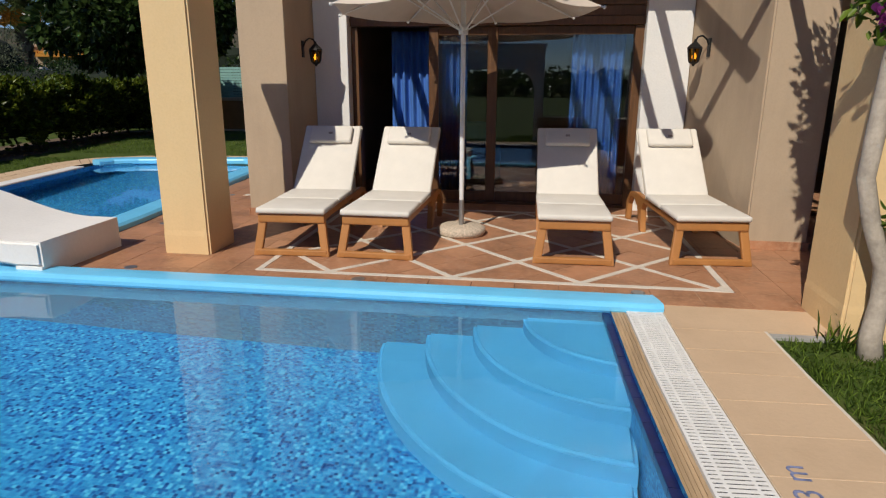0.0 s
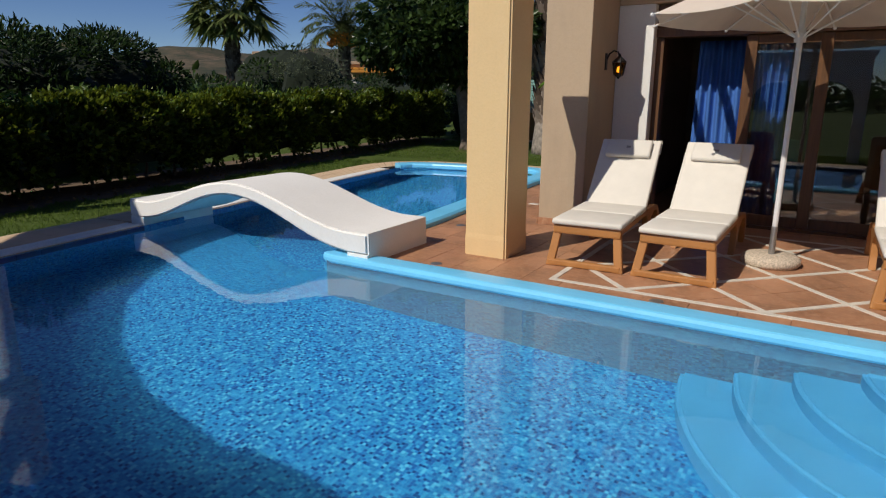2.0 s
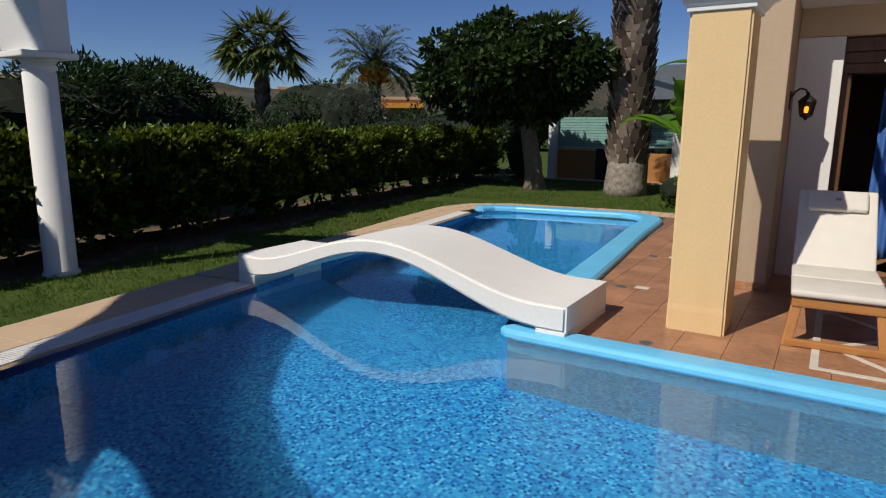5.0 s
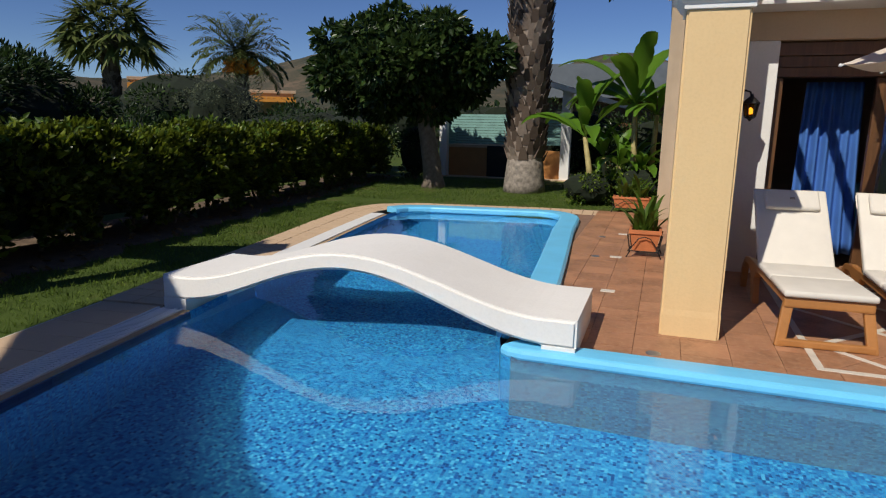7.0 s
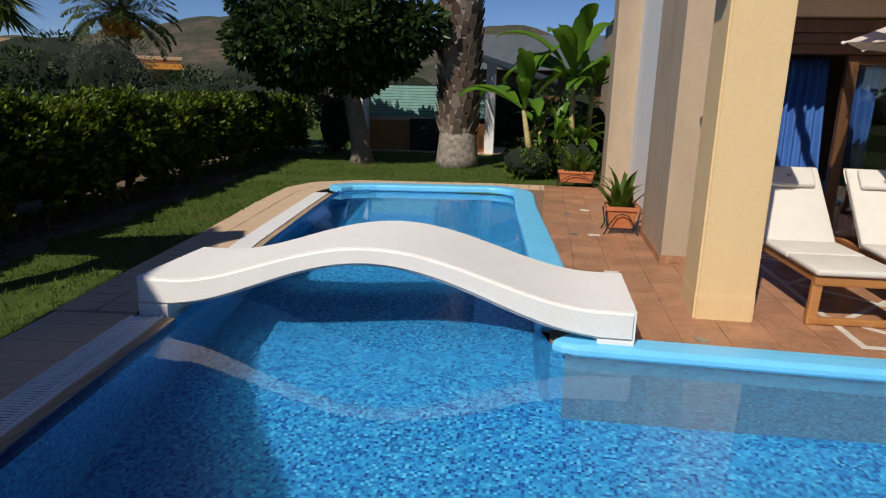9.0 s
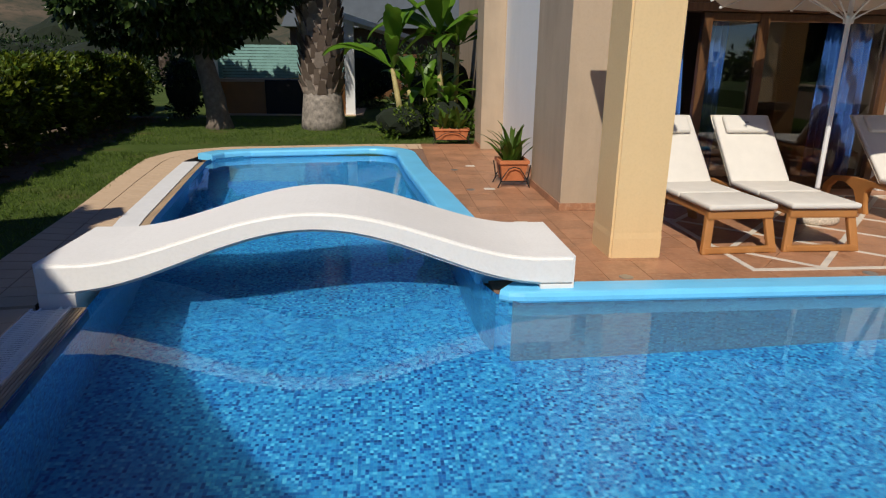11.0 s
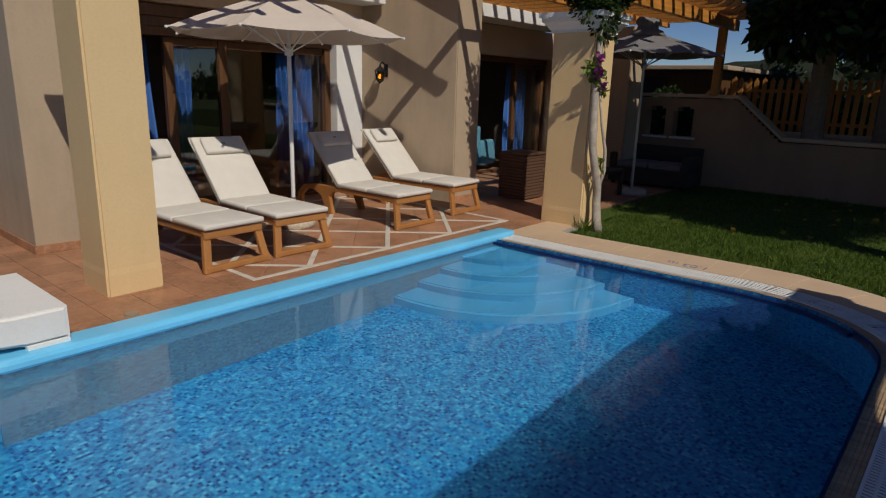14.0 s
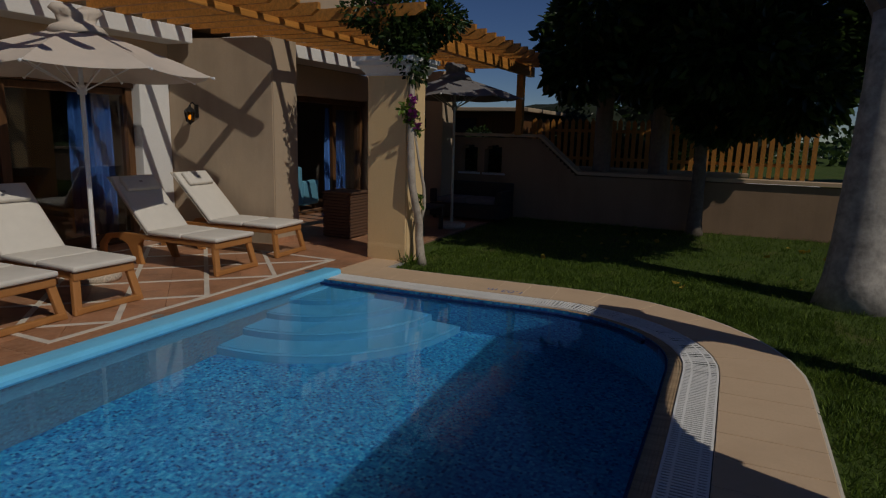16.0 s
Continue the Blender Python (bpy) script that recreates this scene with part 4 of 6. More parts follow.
# near-black for solid bodies inside hedge and shrubs, standing for shade there
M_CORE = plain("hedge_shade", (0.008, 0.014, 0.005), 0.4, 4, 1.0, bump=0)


# ---- hedge and shrubs to the west ----
def hedge_x(y):
    return -8.98 - 0.12 * (y - 4)


def build_hedge():
    h = thing("hedge", "dense dark green clipped hedge along the lawn", "hedge", (hedge_x(8), 8, -0.03), kind="stuff")
    org = Vector((hedge_x(8), 8, -0.03))
    rng = np.random.default_rng(3)
    bm = bmesh.new()
    nrow = 60
    ring = []
    prof = [(-0.20, 0.30), (-0.14, 0.7), (-0.24, 1.12), (-0.45, 1.27), (-0.85, 1.27), (-1.15, 1.05), (-1.2, 0.35)]
    for k in range(nrow + 1):
        y = -1.0 + 20.0 * k / nrow
        x = hedge_x(y)
        w = 0.05 * math.sin(y * 2.1) + 0.04 * math.sin(y * 5.3)
        ring.append([bm.verts.new(Vector((x + dx + w + random.uniform(-0.04, 0.04), y, z + w + random.uniform(-0.05, 0.05))) - org) for dx, z in prof])
    for a, b in zip(ring, ring[1:]):
        for i in range(len(prof)):
            j = (i + 1) % len(prof)
            bm.faces.new((a[i], a[j], b[j], b[i]))
    bm.faces.new(ring[0])
    bm.faces.new(ring[-1][::-1])
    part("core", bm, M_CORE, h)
    n = 46000
    y = rng.uniform(-1.0, 19.0, n)
    where = rng.uniform(0, 1, n)
    face = where < 0.66
    z = np.where(face, 0.12 + 1.26 * rng.uniform(0, 1, n) ** 0.8, rng.uniform(1.27, 1.42, n))
    x = -8.98 - 0.12 * (y - 4) + np.where(face, rng.uniform(-0.15, 0.12, n) - 0.28 * np.clip((z - 0.95) / 0.5, 0, 1), rng.uniform(-1.15, -0.1, n))
    wave = 0.09 * np.sin(y * 2.1) + 0.06 * np.sin(y * 5.3 + 1) + 0.05 * np.sin(y * 11)
    # bulges and hollows, as the bushes of the row grew
    bulge = 0.13 * np.sin(y * 4.1 + 2.3 * np.sin(z * 3.1)) * np.sin(z * 5.3 + y * 1.7) + 0.07 * np.sin(y * 9.7 + z * 8.1)
    z = z + wave * np.clip(z, 0, 1)
    x = x + 0.5 * wave + np.where(face, bulge, 0)
    # bare gaps near the foot, through which the ground behind shows
    keep = ~((z < 0.55) & (np.sin(y * 3.7) + np.sin(y * 8.9 + 2) > 0.25))
    pts = np.stack([x, y, z], 1)[keep] - np.array(org)
    ways = np.stack([np.full(len(pts), 0.8), np.zeros(len(pts)), np.where(pts[:, 2] > 1.1, 0.9, 0.25)], 1)
    leaf_cloud("foliage", pts, 0.108, G_HEDGE, h, 0.58, 0.1, ways, 4)
    # fresh shoots standing out of the top; their lighter green also paints in sun
    m = 2600
    y = rng.uniform(-1, 19, m)
    pts = np.stack([-8.98 - 0.12 * (y - 4) + rng.uniform(-1.0, 0, m), y, 1.33 + rng.uniform(0, 0.2, m) + 0.08 * np.sin(y * 2.1) + 0.06 * np.sin(y * 5.3)], 1) - np.array(org)
    leaf_cloud("shoots", pts, 0.10, G_BUSH, h, 0.45, -0.5, None, 5)
    bm = bmesh.new()
    for k in range(34):
        yy = -0.6 + 0.58 * k + random.uniform(-0.1, 0.1)
        p = Vector((hedge_x(yy) - random.uniform(0.3, 0.7), yy, -0.05)) - org
        tube(bm, [p, p + Vector((random.uniform(-0.1, 0.1), random.uniform(-0.1, 0.1), 0.35)), p + Vector((random.uniform(-0.15, 0.15), random.uniform(-0.15, 0.15), 0.75))], [0.03, 0.022, 0.015], 6)
    part("stems", bm, M_BARK, h)


build_hedge()


def build_bed():
    # bare earth under the hedge, with an uneven edge against the lawn
    bm = bmesh.new()
    left, right = [], []
    for k in range(101):
        y = -1.2 + 0.204 * k
        left.append(bm.verts.new((hedge_x(y) - 1.5, y, -0.024)))
        right.append(bm.verts.new((hedge_x(y) + 0.44 + 0.12 * math.sin(y * 3.3) + 0.08 * math.sin(y * 7.9), y, -0.029)))
    for k in range(100):
        bm.faces.new((left[k], right[k], right[k + 1], left[k + 1]))
    bmesh.ops.recalc_face_normals(bm, faces=bm.faces)
    earth = plain("dry_earth", (0.13, 0.088, 0.055), 0.4, 5, 1.0, bump=1.0, fine=24)
    tagged(link_mesh("hedge_bed", bm, earth), "bare brown earth strip under the hedge", "soil", kind="structure")
    rng = np.random.default_rng(6)
    y = rng.uniform(-1, 19, 420)
    p = np.stack([-8.98 - 0.12 * (y - 4) + rng.uniform(-0.3, 0.45, 420), y, np.full(420, -0.015)], 1)
    litter = leaf("leaf_litter", (0.10, 0.06, 0.03), (0.34, 0.22, 0.10), 0.8)
    tagged(leaf_cloud("leaf_litter", p, 0.09, litter, None, 0.6, 0.0, np.stack([rng.normal(size=420), rng.normal(size=420), np.zeros(420)], 1) * 3, 7),
           "dry fallen leaves under the hedge", "leaves", kind="stuff")


build_bed()


def shrub(name, label, category, at, radii, n, size, mat, seed, width=0.45, count=14, clump=0.35, core=0.86, trunk=True, droop=0.0):
    t = thing(name, label, category, at)
    rng = np.random.default_rng(seed)
    c = (0, 0, radii[2] * 0.98)
    bl = clumps(rng, c, radii, count, clump * max(radii))
    pts, u = blob_points(rng, bl, n, 0.6)
    pts[:, 2] = np.maximum(pts[:, 2], 0.02)
    leaf_cloud("foliage", pts, size, mat, t, width, droop, u, seed)
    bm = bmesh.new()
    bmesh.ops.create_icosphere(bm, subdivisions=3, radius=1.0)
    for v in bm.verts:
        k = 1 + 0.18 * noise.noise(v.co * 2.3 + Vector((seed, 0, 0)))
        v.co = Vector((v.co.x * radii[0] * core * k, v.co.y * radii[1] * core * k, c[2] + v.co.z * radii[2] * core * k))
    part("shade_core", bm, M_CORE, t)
    if trunk:
        bm = bmesh.new()
        tube(bm, [(0, 0, -0.05), (0.03, 0.02, radii[2] * 0.5), (0, 0, radii[2])], [0.08, 0.06, 0.04], 8)
        part("stem", bm, M_BARK, t)
    return t


shrub("oleander", "tall dense oleander bush behind the hedge", "shrub", (-12.6, 6.0, -0.03), (1.5, 2.7, 1.25), 26000, 0.15, G_OLEANDER, 11, 0.3, 22, 0.3)
shrub("oleander", "tall dense oleander bush with a few pink flowers", "shrub", (-14.4, 9.4, -0.03), (1.5, 2.5, 1.30), 20000, 0.15, G_OLEANDER, 12, 0.3, 22, 0.3)
shrub("oleander", "tall dense oleander bush behind the hedge", "shrub", (-12.2, 2.8, -0.03), (1.4, 1.8, 1.05), 9000, 0.15, G_OLEANDER, 13, 0.3, 16, 0.3)
shrub("olive_bush", "round grey-green olive bush beyond the hedge", "shrub", (-18.9, 21.5, -0.03), (1.5, 1.5, 1.72), 7000, 0.12, G_OLIVE, 14, 0.25, 14, 0.4)
shrub("shrub", "dark leafy shrub behind the hedge", "shrub", (-15.0, 19.5, -0.03), (1.9, 1.9, 1.0), 4000, 0.12, G_OLEANDER, 15, 0.4, 14, 0.35)
shrub("shrub", "dark leafy shrub behind the hedge", "shrub", (-12.7, 20.5, -0.03), (1.6, 1.6, 1.05), 4000, 0.12, G_TREE, 16, 0.4, 14, 0.35)
shrub("shrub", "leafy shrub beside the garden kiosk", "shrub", (-9.55, 18.4, -0.03), (0.5, 0.5, 0.85), 1600, 0.10, G_TREE, 18, 0.5, 8, 0.35)
shrub("shrub", "broad dark evergreen beyond the hedge", "shrub", (-25.0, 26.0, -0.03), (3.0, 3.0, 2.05), 4500, 0.2, G_TREE, 19, 0.45, 14, 0.35)
shrub("shrub", "broad dark evergreen beyond the hedge", "shrub", (-21.5, 12.5, -0.03), (2.4, 2.6, 1.45), 7000, 0.18, G_OLEANDER, 20, 0.4, 14, 0.35)
shrub("shrub", "broad dark evergreen beyond the hedge", "shrub", (-21.0, 41.0, -0.03), (5.0, 2.6, 2.1), 5000, 0.16, G_TREE, 21, 0.4, 14, 0.35)
shrub("shrub", "dense dark evergreen behind the kiosk", "shrub", (-8.7, 23.6, -0.03), (2.0, 1.2, 1.25), 4500, 0.14, G_TREE, 24, 0.45, 14, 0.35)
shrub("shrub", "dense dark evergreen behind the kiosk", "shrub", (-5.8, 23.2, -0.03), (2.4, 1.2, 1.15), 4500, 0.14, G_TREE, 25, 0.45, 14, 0.35)
shrub("shrub", "dense dark evergreen beside the house", "shrub", (-2.9, 17.5, -0.03), (0.9, 1.6, 0.95), 3500, 0.13, G_TREE, 26, 0.45, 14, 0.35)
shrub("shrub", "dark leafy shrub beyond the hedge", "shrub", (-17.0, 24.5, -0.03), (2.2, 1.8, 1.15), 3500, 0.15, G_TREE, 27, 0.45, 14, 0.35)
shrub("shrub", "dark leafy shrub beyond the hedge", "shrub", (-15.3, 14.6, -0.03), (1.6, 2.2, 0.88), 6000, 0.15, G_OLEANDER, 28, 0.35, 16, 0.32)
shrub("shrub", "low flowering shrub in the bed by the wall", "shrub", (-3.95, 14.35, -0.03), (0.62, 0.5, 0.36), 1600, 0.07, G_BUSH, 22, 0.5, 10, 0.35, trunk=False)
shrub("shrub", "low leafy shrub in the bed by the wall", "shrub", (-2.95, 14.5, -0.03), (0.6, 0.5, 0.42), 1600, 0.08, G_BUSH, 23, 0.5, 10, 0.35, trunk=False)


# ---- trees ----
def tree(at, trunk_r, trunk_h, crown_c, crown_r, n, size, mat, bark, label, seed, lean=(0, 0), count=30, clump=0.75, fork=5, lime=0.0):
    t = thing("tree", label, "tree", at)
    rng = np.random.default_rng(seed)
    random.seed(seed)
    bm = bmesh.new()
    top = Vector((lean[0], lean[1], trunk_h))
    path, rad = [], []
    for k in range(9):
        u = k / 8
        path.append(Vector((lean[0] * u + 0.03 * math.sin(5 * u + seed), lean[1] * u + 0.03 * math.cos(4 * u), -0.08 + (trunk_h + 0.08) * u)))
        rad.append(trunk_r * (1.0 - 0.32 * u + 0.55 * max(0, 0.16 - u) / 0.16 * 0.55))
    tube(bm, path, rad, 14)
    for v in bm.verts:
        k = 1 + 0.10 * noise.noise(Vector((v.co.x * 9, v.co.y * 9, v.co.z * 3)))
        v.co.x, v.co.y = lean[0] * v.co.z / trunk_h + (v.co.x - lean[0] * v.co.z / trunk_h) * k, lean[1] * v.co.z / trunk_h + (v.co.y - lean[1] * v.co.z / trunk_h) * k
    part("trunk", bm, bark, t, smooth=True)
    c = Vector(crown_c)
    for k in range(fork):
        a = 2 * math.pi * (k + random.random() * 0.5) / fork
        end = c + Vector((math.cos(a) * crown_r[0] * 0.62, math.sin(a) * crown_r[1] * 0.62, random.uniform(-0.2, 0.45) * crown_r[2]))
        mid = top.lerp(end, 0.5) + Vector((0, 0, 0.12 * crown_r[2]))
        bm = bmesh.new()
        tube(bm, [top - Vector((0, 0, 0.12)), top.lerp(mid, 0.5) + Vector((0, 0, 0.03)), mid, end], [trunk_r * 0.5, trunk_r * 0.38, trunk_r * 0.25, trunk_r * 0.1], 7)
        part("limb", bm, M_BARK, t)
    bl = clumps(rng, crown_c, crown_r, count, clump)
    pts, u = blob_points(rng, bl, n, 0.5)
    leaf_cloud("crown", pts, size, mat, t, 0.55, 0.35, u, seed)
    random.seed(0)
    return t


tree((-8.15, 16.2, -0.03), 0.27, 1.9, (-0.55, -0.5, 3.0), (2.5, 1.8, 1.4), 22000, 0.185, G_TREE, M_BARK, "round dark fig tree with a pale leaning trunk", 31, (-0.25, 0), 44, 0.6)
tree((7.85, 1.32, -0.03), 0.13, 2.1, (0.2, 0.0, 3.4), (2.6, 2.9, 1.6), 30000, 0.20, G_TREE, M_BARK, "leafy tree with a slim grey trunk by the garden wall", 32, (0.1, 0.1), 34, 0.7)
tree((3.42, -0.55, -0.03), 0.32, 3.0, (1.6, -0.2, 5.2), (2.6, 2.7, 1.5), 14000, 0.20, G_TREE, M_LIME, "large tree with a thick limewashed trunk on the lawn", 33, (0.22, 0.0), 30, 0.75)
tree((11.6, 2.6, 0.6), 0.16, 1.9, (0.2, -0.2, 2.7), (1.6, 2.0, 1.1), 8000, 0.18, G_TREE, M_BARK, "dark leafy tree behind the garden wall", 34, (0.1, 0.1), 24, 0.6)
tree((14.5, -4.5, 0.5), 0.16, 1.9, (0.2, 0.2, 3.0), (2.0, 2.2, 1.3), 10000, 0.19, G_TREE, M_BARK, "dark leafy tree behind the garden wall", 35, (0.1, 0.1), 24, 0.65)


def palm(at, height, r0, r1, fronds, length, label, seed, fan=False, fruit=False, stubs=True, droop=1.0, lime=0.0, dead=0):
    t = thing("palm_tree", label, "palm tree", at)
    random.seed(seed)
    bm = bmesh.new()
    rings = int(height / 0.14)
    path = [Vector((0.02 * math.sin(k * 0.5), 0, -0.08 + height * k / rings)) for k in range(rings + 1)]
    tube(bm, path, [(r0 + (r1 - r0) * (k / rings)) * (1.03 if k % 2 else 0.98) + 0.1 * r0 * max(0, 1 - k / 5) for k in range(rings + 1)], 14)
    part("trunk", bm, M_PALMBARK, t)
    if stubs:
        # old leaf bases wrapped round the trunk
        bm = bmesh.new()
        turn = 0.0
        k = 0
        z = max(0.0, lime - 0.28)
        while z < height - 0.1:
            a = k * 2.39996
            r = r0 + (r1 - r0) * z / height
            d = Vector((math.cos(a), math.sin(a), 0))
            s = Vector((-d.y, d.x, 0))
            p = d * r * 0.9 + Vector((0, 0, z))
            w, L = 0.12 * random.uniform(0.7, 1.2), 0.30 * random.uniform(0.7, 1.2)
            q = [p - s * w, p + s * w, p + s * w * 0.55 + d * 0.15 + Vector((0, 0, L)), p - s * w * 0.55 + d * 0.15 + Vector((0, 0, L)), p - s * w + d * 0.05, p + s * w + d * 0.05]
            vs = [bm.verts.new(v) for v in q]
            for f in ((0, 1, 2, 3), (4, 5, 2, 3), (0, 4, 3), (1, 2, 5), (0, 1, 5, 4)):
                bm.faces.new([vs[i] for i in f])
            k += 1
            z += 0.017
        part("shaggy_bark", bm, M_PALMBARK, t, "broken old leaf bases")
    if lime:
        bm = bmesh.new()
        lathe(bm, [(r0 * 1.22, -0.05), (r0 * 1.17, 0.2), (r0 * 1.06, lime * 0.6), (r0 * 0.95, lime)], 18)
        part("limewash", bm, M_LIME2, t, "limewashed foot of the trunk", True)
    verts, faces = [], []

    def blade(a, b, w):
        n = (b - a).cross(Vector((0, 0, 1)))
        n = n.normalized() * w if n.length > 1e-5 else Vector((w, 0, 0))
        k = len(verts)
        verts.extend([a - n * 0.5, a + n * 0.5, a.lerp(b, 0.6) + n * 0.7, b, a.lerp(b, 0.6) - n * 0.7])
        faces.append((k, k + 1, k + 2, k + 3, k + 4))

    for i in range(fronds + dead):
        a = i * 2.39996 + random.uniform(-0.2, 0.2)
        e = radians(75 - 100 * (i / fronds) ** 0.9) if i < fronds else radians(-70)
        L = length * random.uniform(0.85, 1.1)
        d = Vector((math.cos(a), math.sin(a), 0))
        base = Vector((0, 0, height - 0.05)) + d * r1 * 0.6
        if fan:
            stem = base + (d * math.cos(e) + Vector((0, 0, math.sin(e)))) * L * 0.5
            blade(base, stem, 0.05)
            ax = (d * math.cos(e) + Vector((0, 0, math.sin(e)))).normalized()
            sd = Vector((-d.y, d.x, 0))
            up = sd.cross(ax)
            for j in range(17):
                g = radians(-100 + 200 * j / 16)
                tip = stem + (ax * math.cos(g) + sd * math.sin(g) + up * 0.12) * L * 0.55 * random.uniform(0.85, 1.05)
                tip.z -= 0.10 * droop * L * random.uniform(0.2, 1)
                blade(stem, tip, 0.06 * L * 0.75)
        else:
            prev = base
            segs = 14
            pos = base.copy()
            for j in range(segs):
                u = j / segs
                ee = e - droop * 1.35 * u * u
                pos = prev + (d * math.cos(ee) + Vector((0, 0, math.sin(ee)))) * L / segs
                blade(prev, pos, 0.03)
                sd = Vector((-d.y, d.x, 0))
                for s in (-1, 1):
                    for q in (0, 0.5):
                        p = prev.lerp(pos, q)
                        ll = L * 0.26 * math.sin(math.pi * min(0.97, 0.12 + 0.85 * (u + q / segs))) + 0.03
                        tip = p + (sd * s * 0.85 + (pos - prev).normalized() * 0.6 + Vector((0, 0, random.uniform(-0.45, 0.15)))).normalized() * ll
                        blade(p, tip, 0.055)
                prev = pos
    me = bpy.data.meshes.new("fronds")
    me.from_pydata([tuple(v) for v in verts], [], faces)
    me.materials.append(G_PALM)
    ob = new("fronds", me)
    ob.parent = t
    if fruit:
        for k in range(7):
            a = k * 0.9
            d = Vector((math.cos(a), math.sin(a), 0))
            bm = bmesh.new()
            for j in range(26):
                c = Vector((0, 0, height - 0.55)) + d * (0.55 + random.uniform(-0.15, 0.25)) + Vector((random.uniform(-0.2, 0.2), random.uniform(-0.2, 0.2), random.uniform(-0.55, 0.15)))
                bmesh.ops.create_icosphere(bm, subdivisions=1, radius=random.uniform(0.09, 0.16), matrix=Matrix.Translation(c))
            part("date_cluster", bm, M_DATE, t, "hanging bunch of orange dates")
    random.seed(0)
    return t


M_DATE = plain("orange_dates", (0.72, 0.25, 0.03), 0.25, 20, 0.6)
palm((-5.75, 16.3, -0.03), 6.6, 0.44, 0.50, 30, 2.6, "tall palm with a thick shaggy trunk, limewashed at the foot", 41, lime=1.05, droop=1.1)
palm((-29.0, 26.0, 0), 5.7, 0.36, 0.34, 40, 2.9, "fan palm with a shaggy crown beyond the hedge", 42, fan=True, droop=3.6)
palm((-24.2, 30.0, 0), 5.2, 0.26, 0.26, 46, 2.9, "date palm with orange fruit beyond the hedge", 43, fruit=True, droop=1.05)
palm((-16.2, 38.0, 0), 6.8, 0.3, 0.3, 30, 2.2, "far palm behind the fig tree", 44, fan=True)
palm((8.95, 3.3, 0.62), 2.7, 0.18, 0.16, 24, 1.2, "stout palm with a ringed trunk behind the garden wall", 45, stubs=False)
palm((9.0, 2.2, 0.62), 2.7, 0.18, 0.16, 24, 1.2, "stout palm with a ringed trunk behind the garden wall", 46, stubs=False)


def banana(at, stems, label, seed):
    t = thing("banana_plant", label, "banana plant", at)
    random.seed(seed)
    stem_m = plain("banana_stem", (0.36, 0.30, 0.12), 0.35, 8, 0.7)
    for sx, sy, h, lean, leaves, L in stems:
        top = Vector((sx + lean, sy, h))
        bm = bmesh.new()
        tube(bm, [(sx, sy, -0.05), (sx + lean * 0.4, sy, h * 0.5), top], [0.085, 0.065, 0.045], 10)
        part("stem", bm, stem_m, t, smooth=True)
        for k in range(leaves):
            a = k * 2.2 + random.uniform(-0.3, 0.3)
            e = radians(random.choice((86, 78, 66, 50, 34, 22)))
            d = Vector((math.cos(a), math.sin(a) * 0.8, 0)).normalized()
            sd = Vector((-d.y, d.x, 0))
            n = 16
            rows = []
            pos, bm = top.copy(), bmesh.new()
            ll = L * random.uniform(0.8, 1.1)
            roll = random.uniform(-0.5, 0.5)
            for j in range(n + 1):
                u = j / n
                ee = e - 1.45 * u * u
                step = (d * math.cos(ee) + Vector((0, 0, math.sin(ee)))) * ll / n
                nrm = sd.cross(step).normalized()
                w = (0.02 if u < 0.16 else 0.128 * math.sin(math.pi * min(1, (u - 0.12) / 0.9)) ** 0.75 + 0.004) * ll / 1.2
                tear = 0.82 if (j % 4 == 3 and u > 0.3) else 1.0
                across = (sd * math.cos(roll) + nrm * math.sin(roll))
                rows.append([bm.verts.new(pos + across * w * s * tear + nrm * abs(s) * w * -0.28) for s in (-1, -0.5, 0, 0.5, 1)])
                pos = pos + step
            for p, q in zip(rows, rows[1:]):
                for i in range(4):
                    bm.faces.new((p[i], p[i + 1], q[i + 1], q[i]))
            part("leaf", bm, G_BANANA, t, smooth=True)
    random.seed(0)
    return t


banana((-3.35, 14.75, -0.03), [(0.28, 0, 2.1, -0.06, 11, 1.9), (-0.55, -0.1, 1.42, -0.22, 9, 1.7), (0.60, 0.4, 1.9, 0.06, 9, 1.5), (-0.05, 0.25, 0.8, 0.0, 9, 1.05), (0.2, 0.5, 0.6, 0.0, 9, 1.0), (-0.3, 0.5, 0.95, -0.1, 9, 1.0), (0.45, 0.1, 0.7, 0.0, 9, 0.95)], "banana plants with broad bright green leaves by the wall", 51)


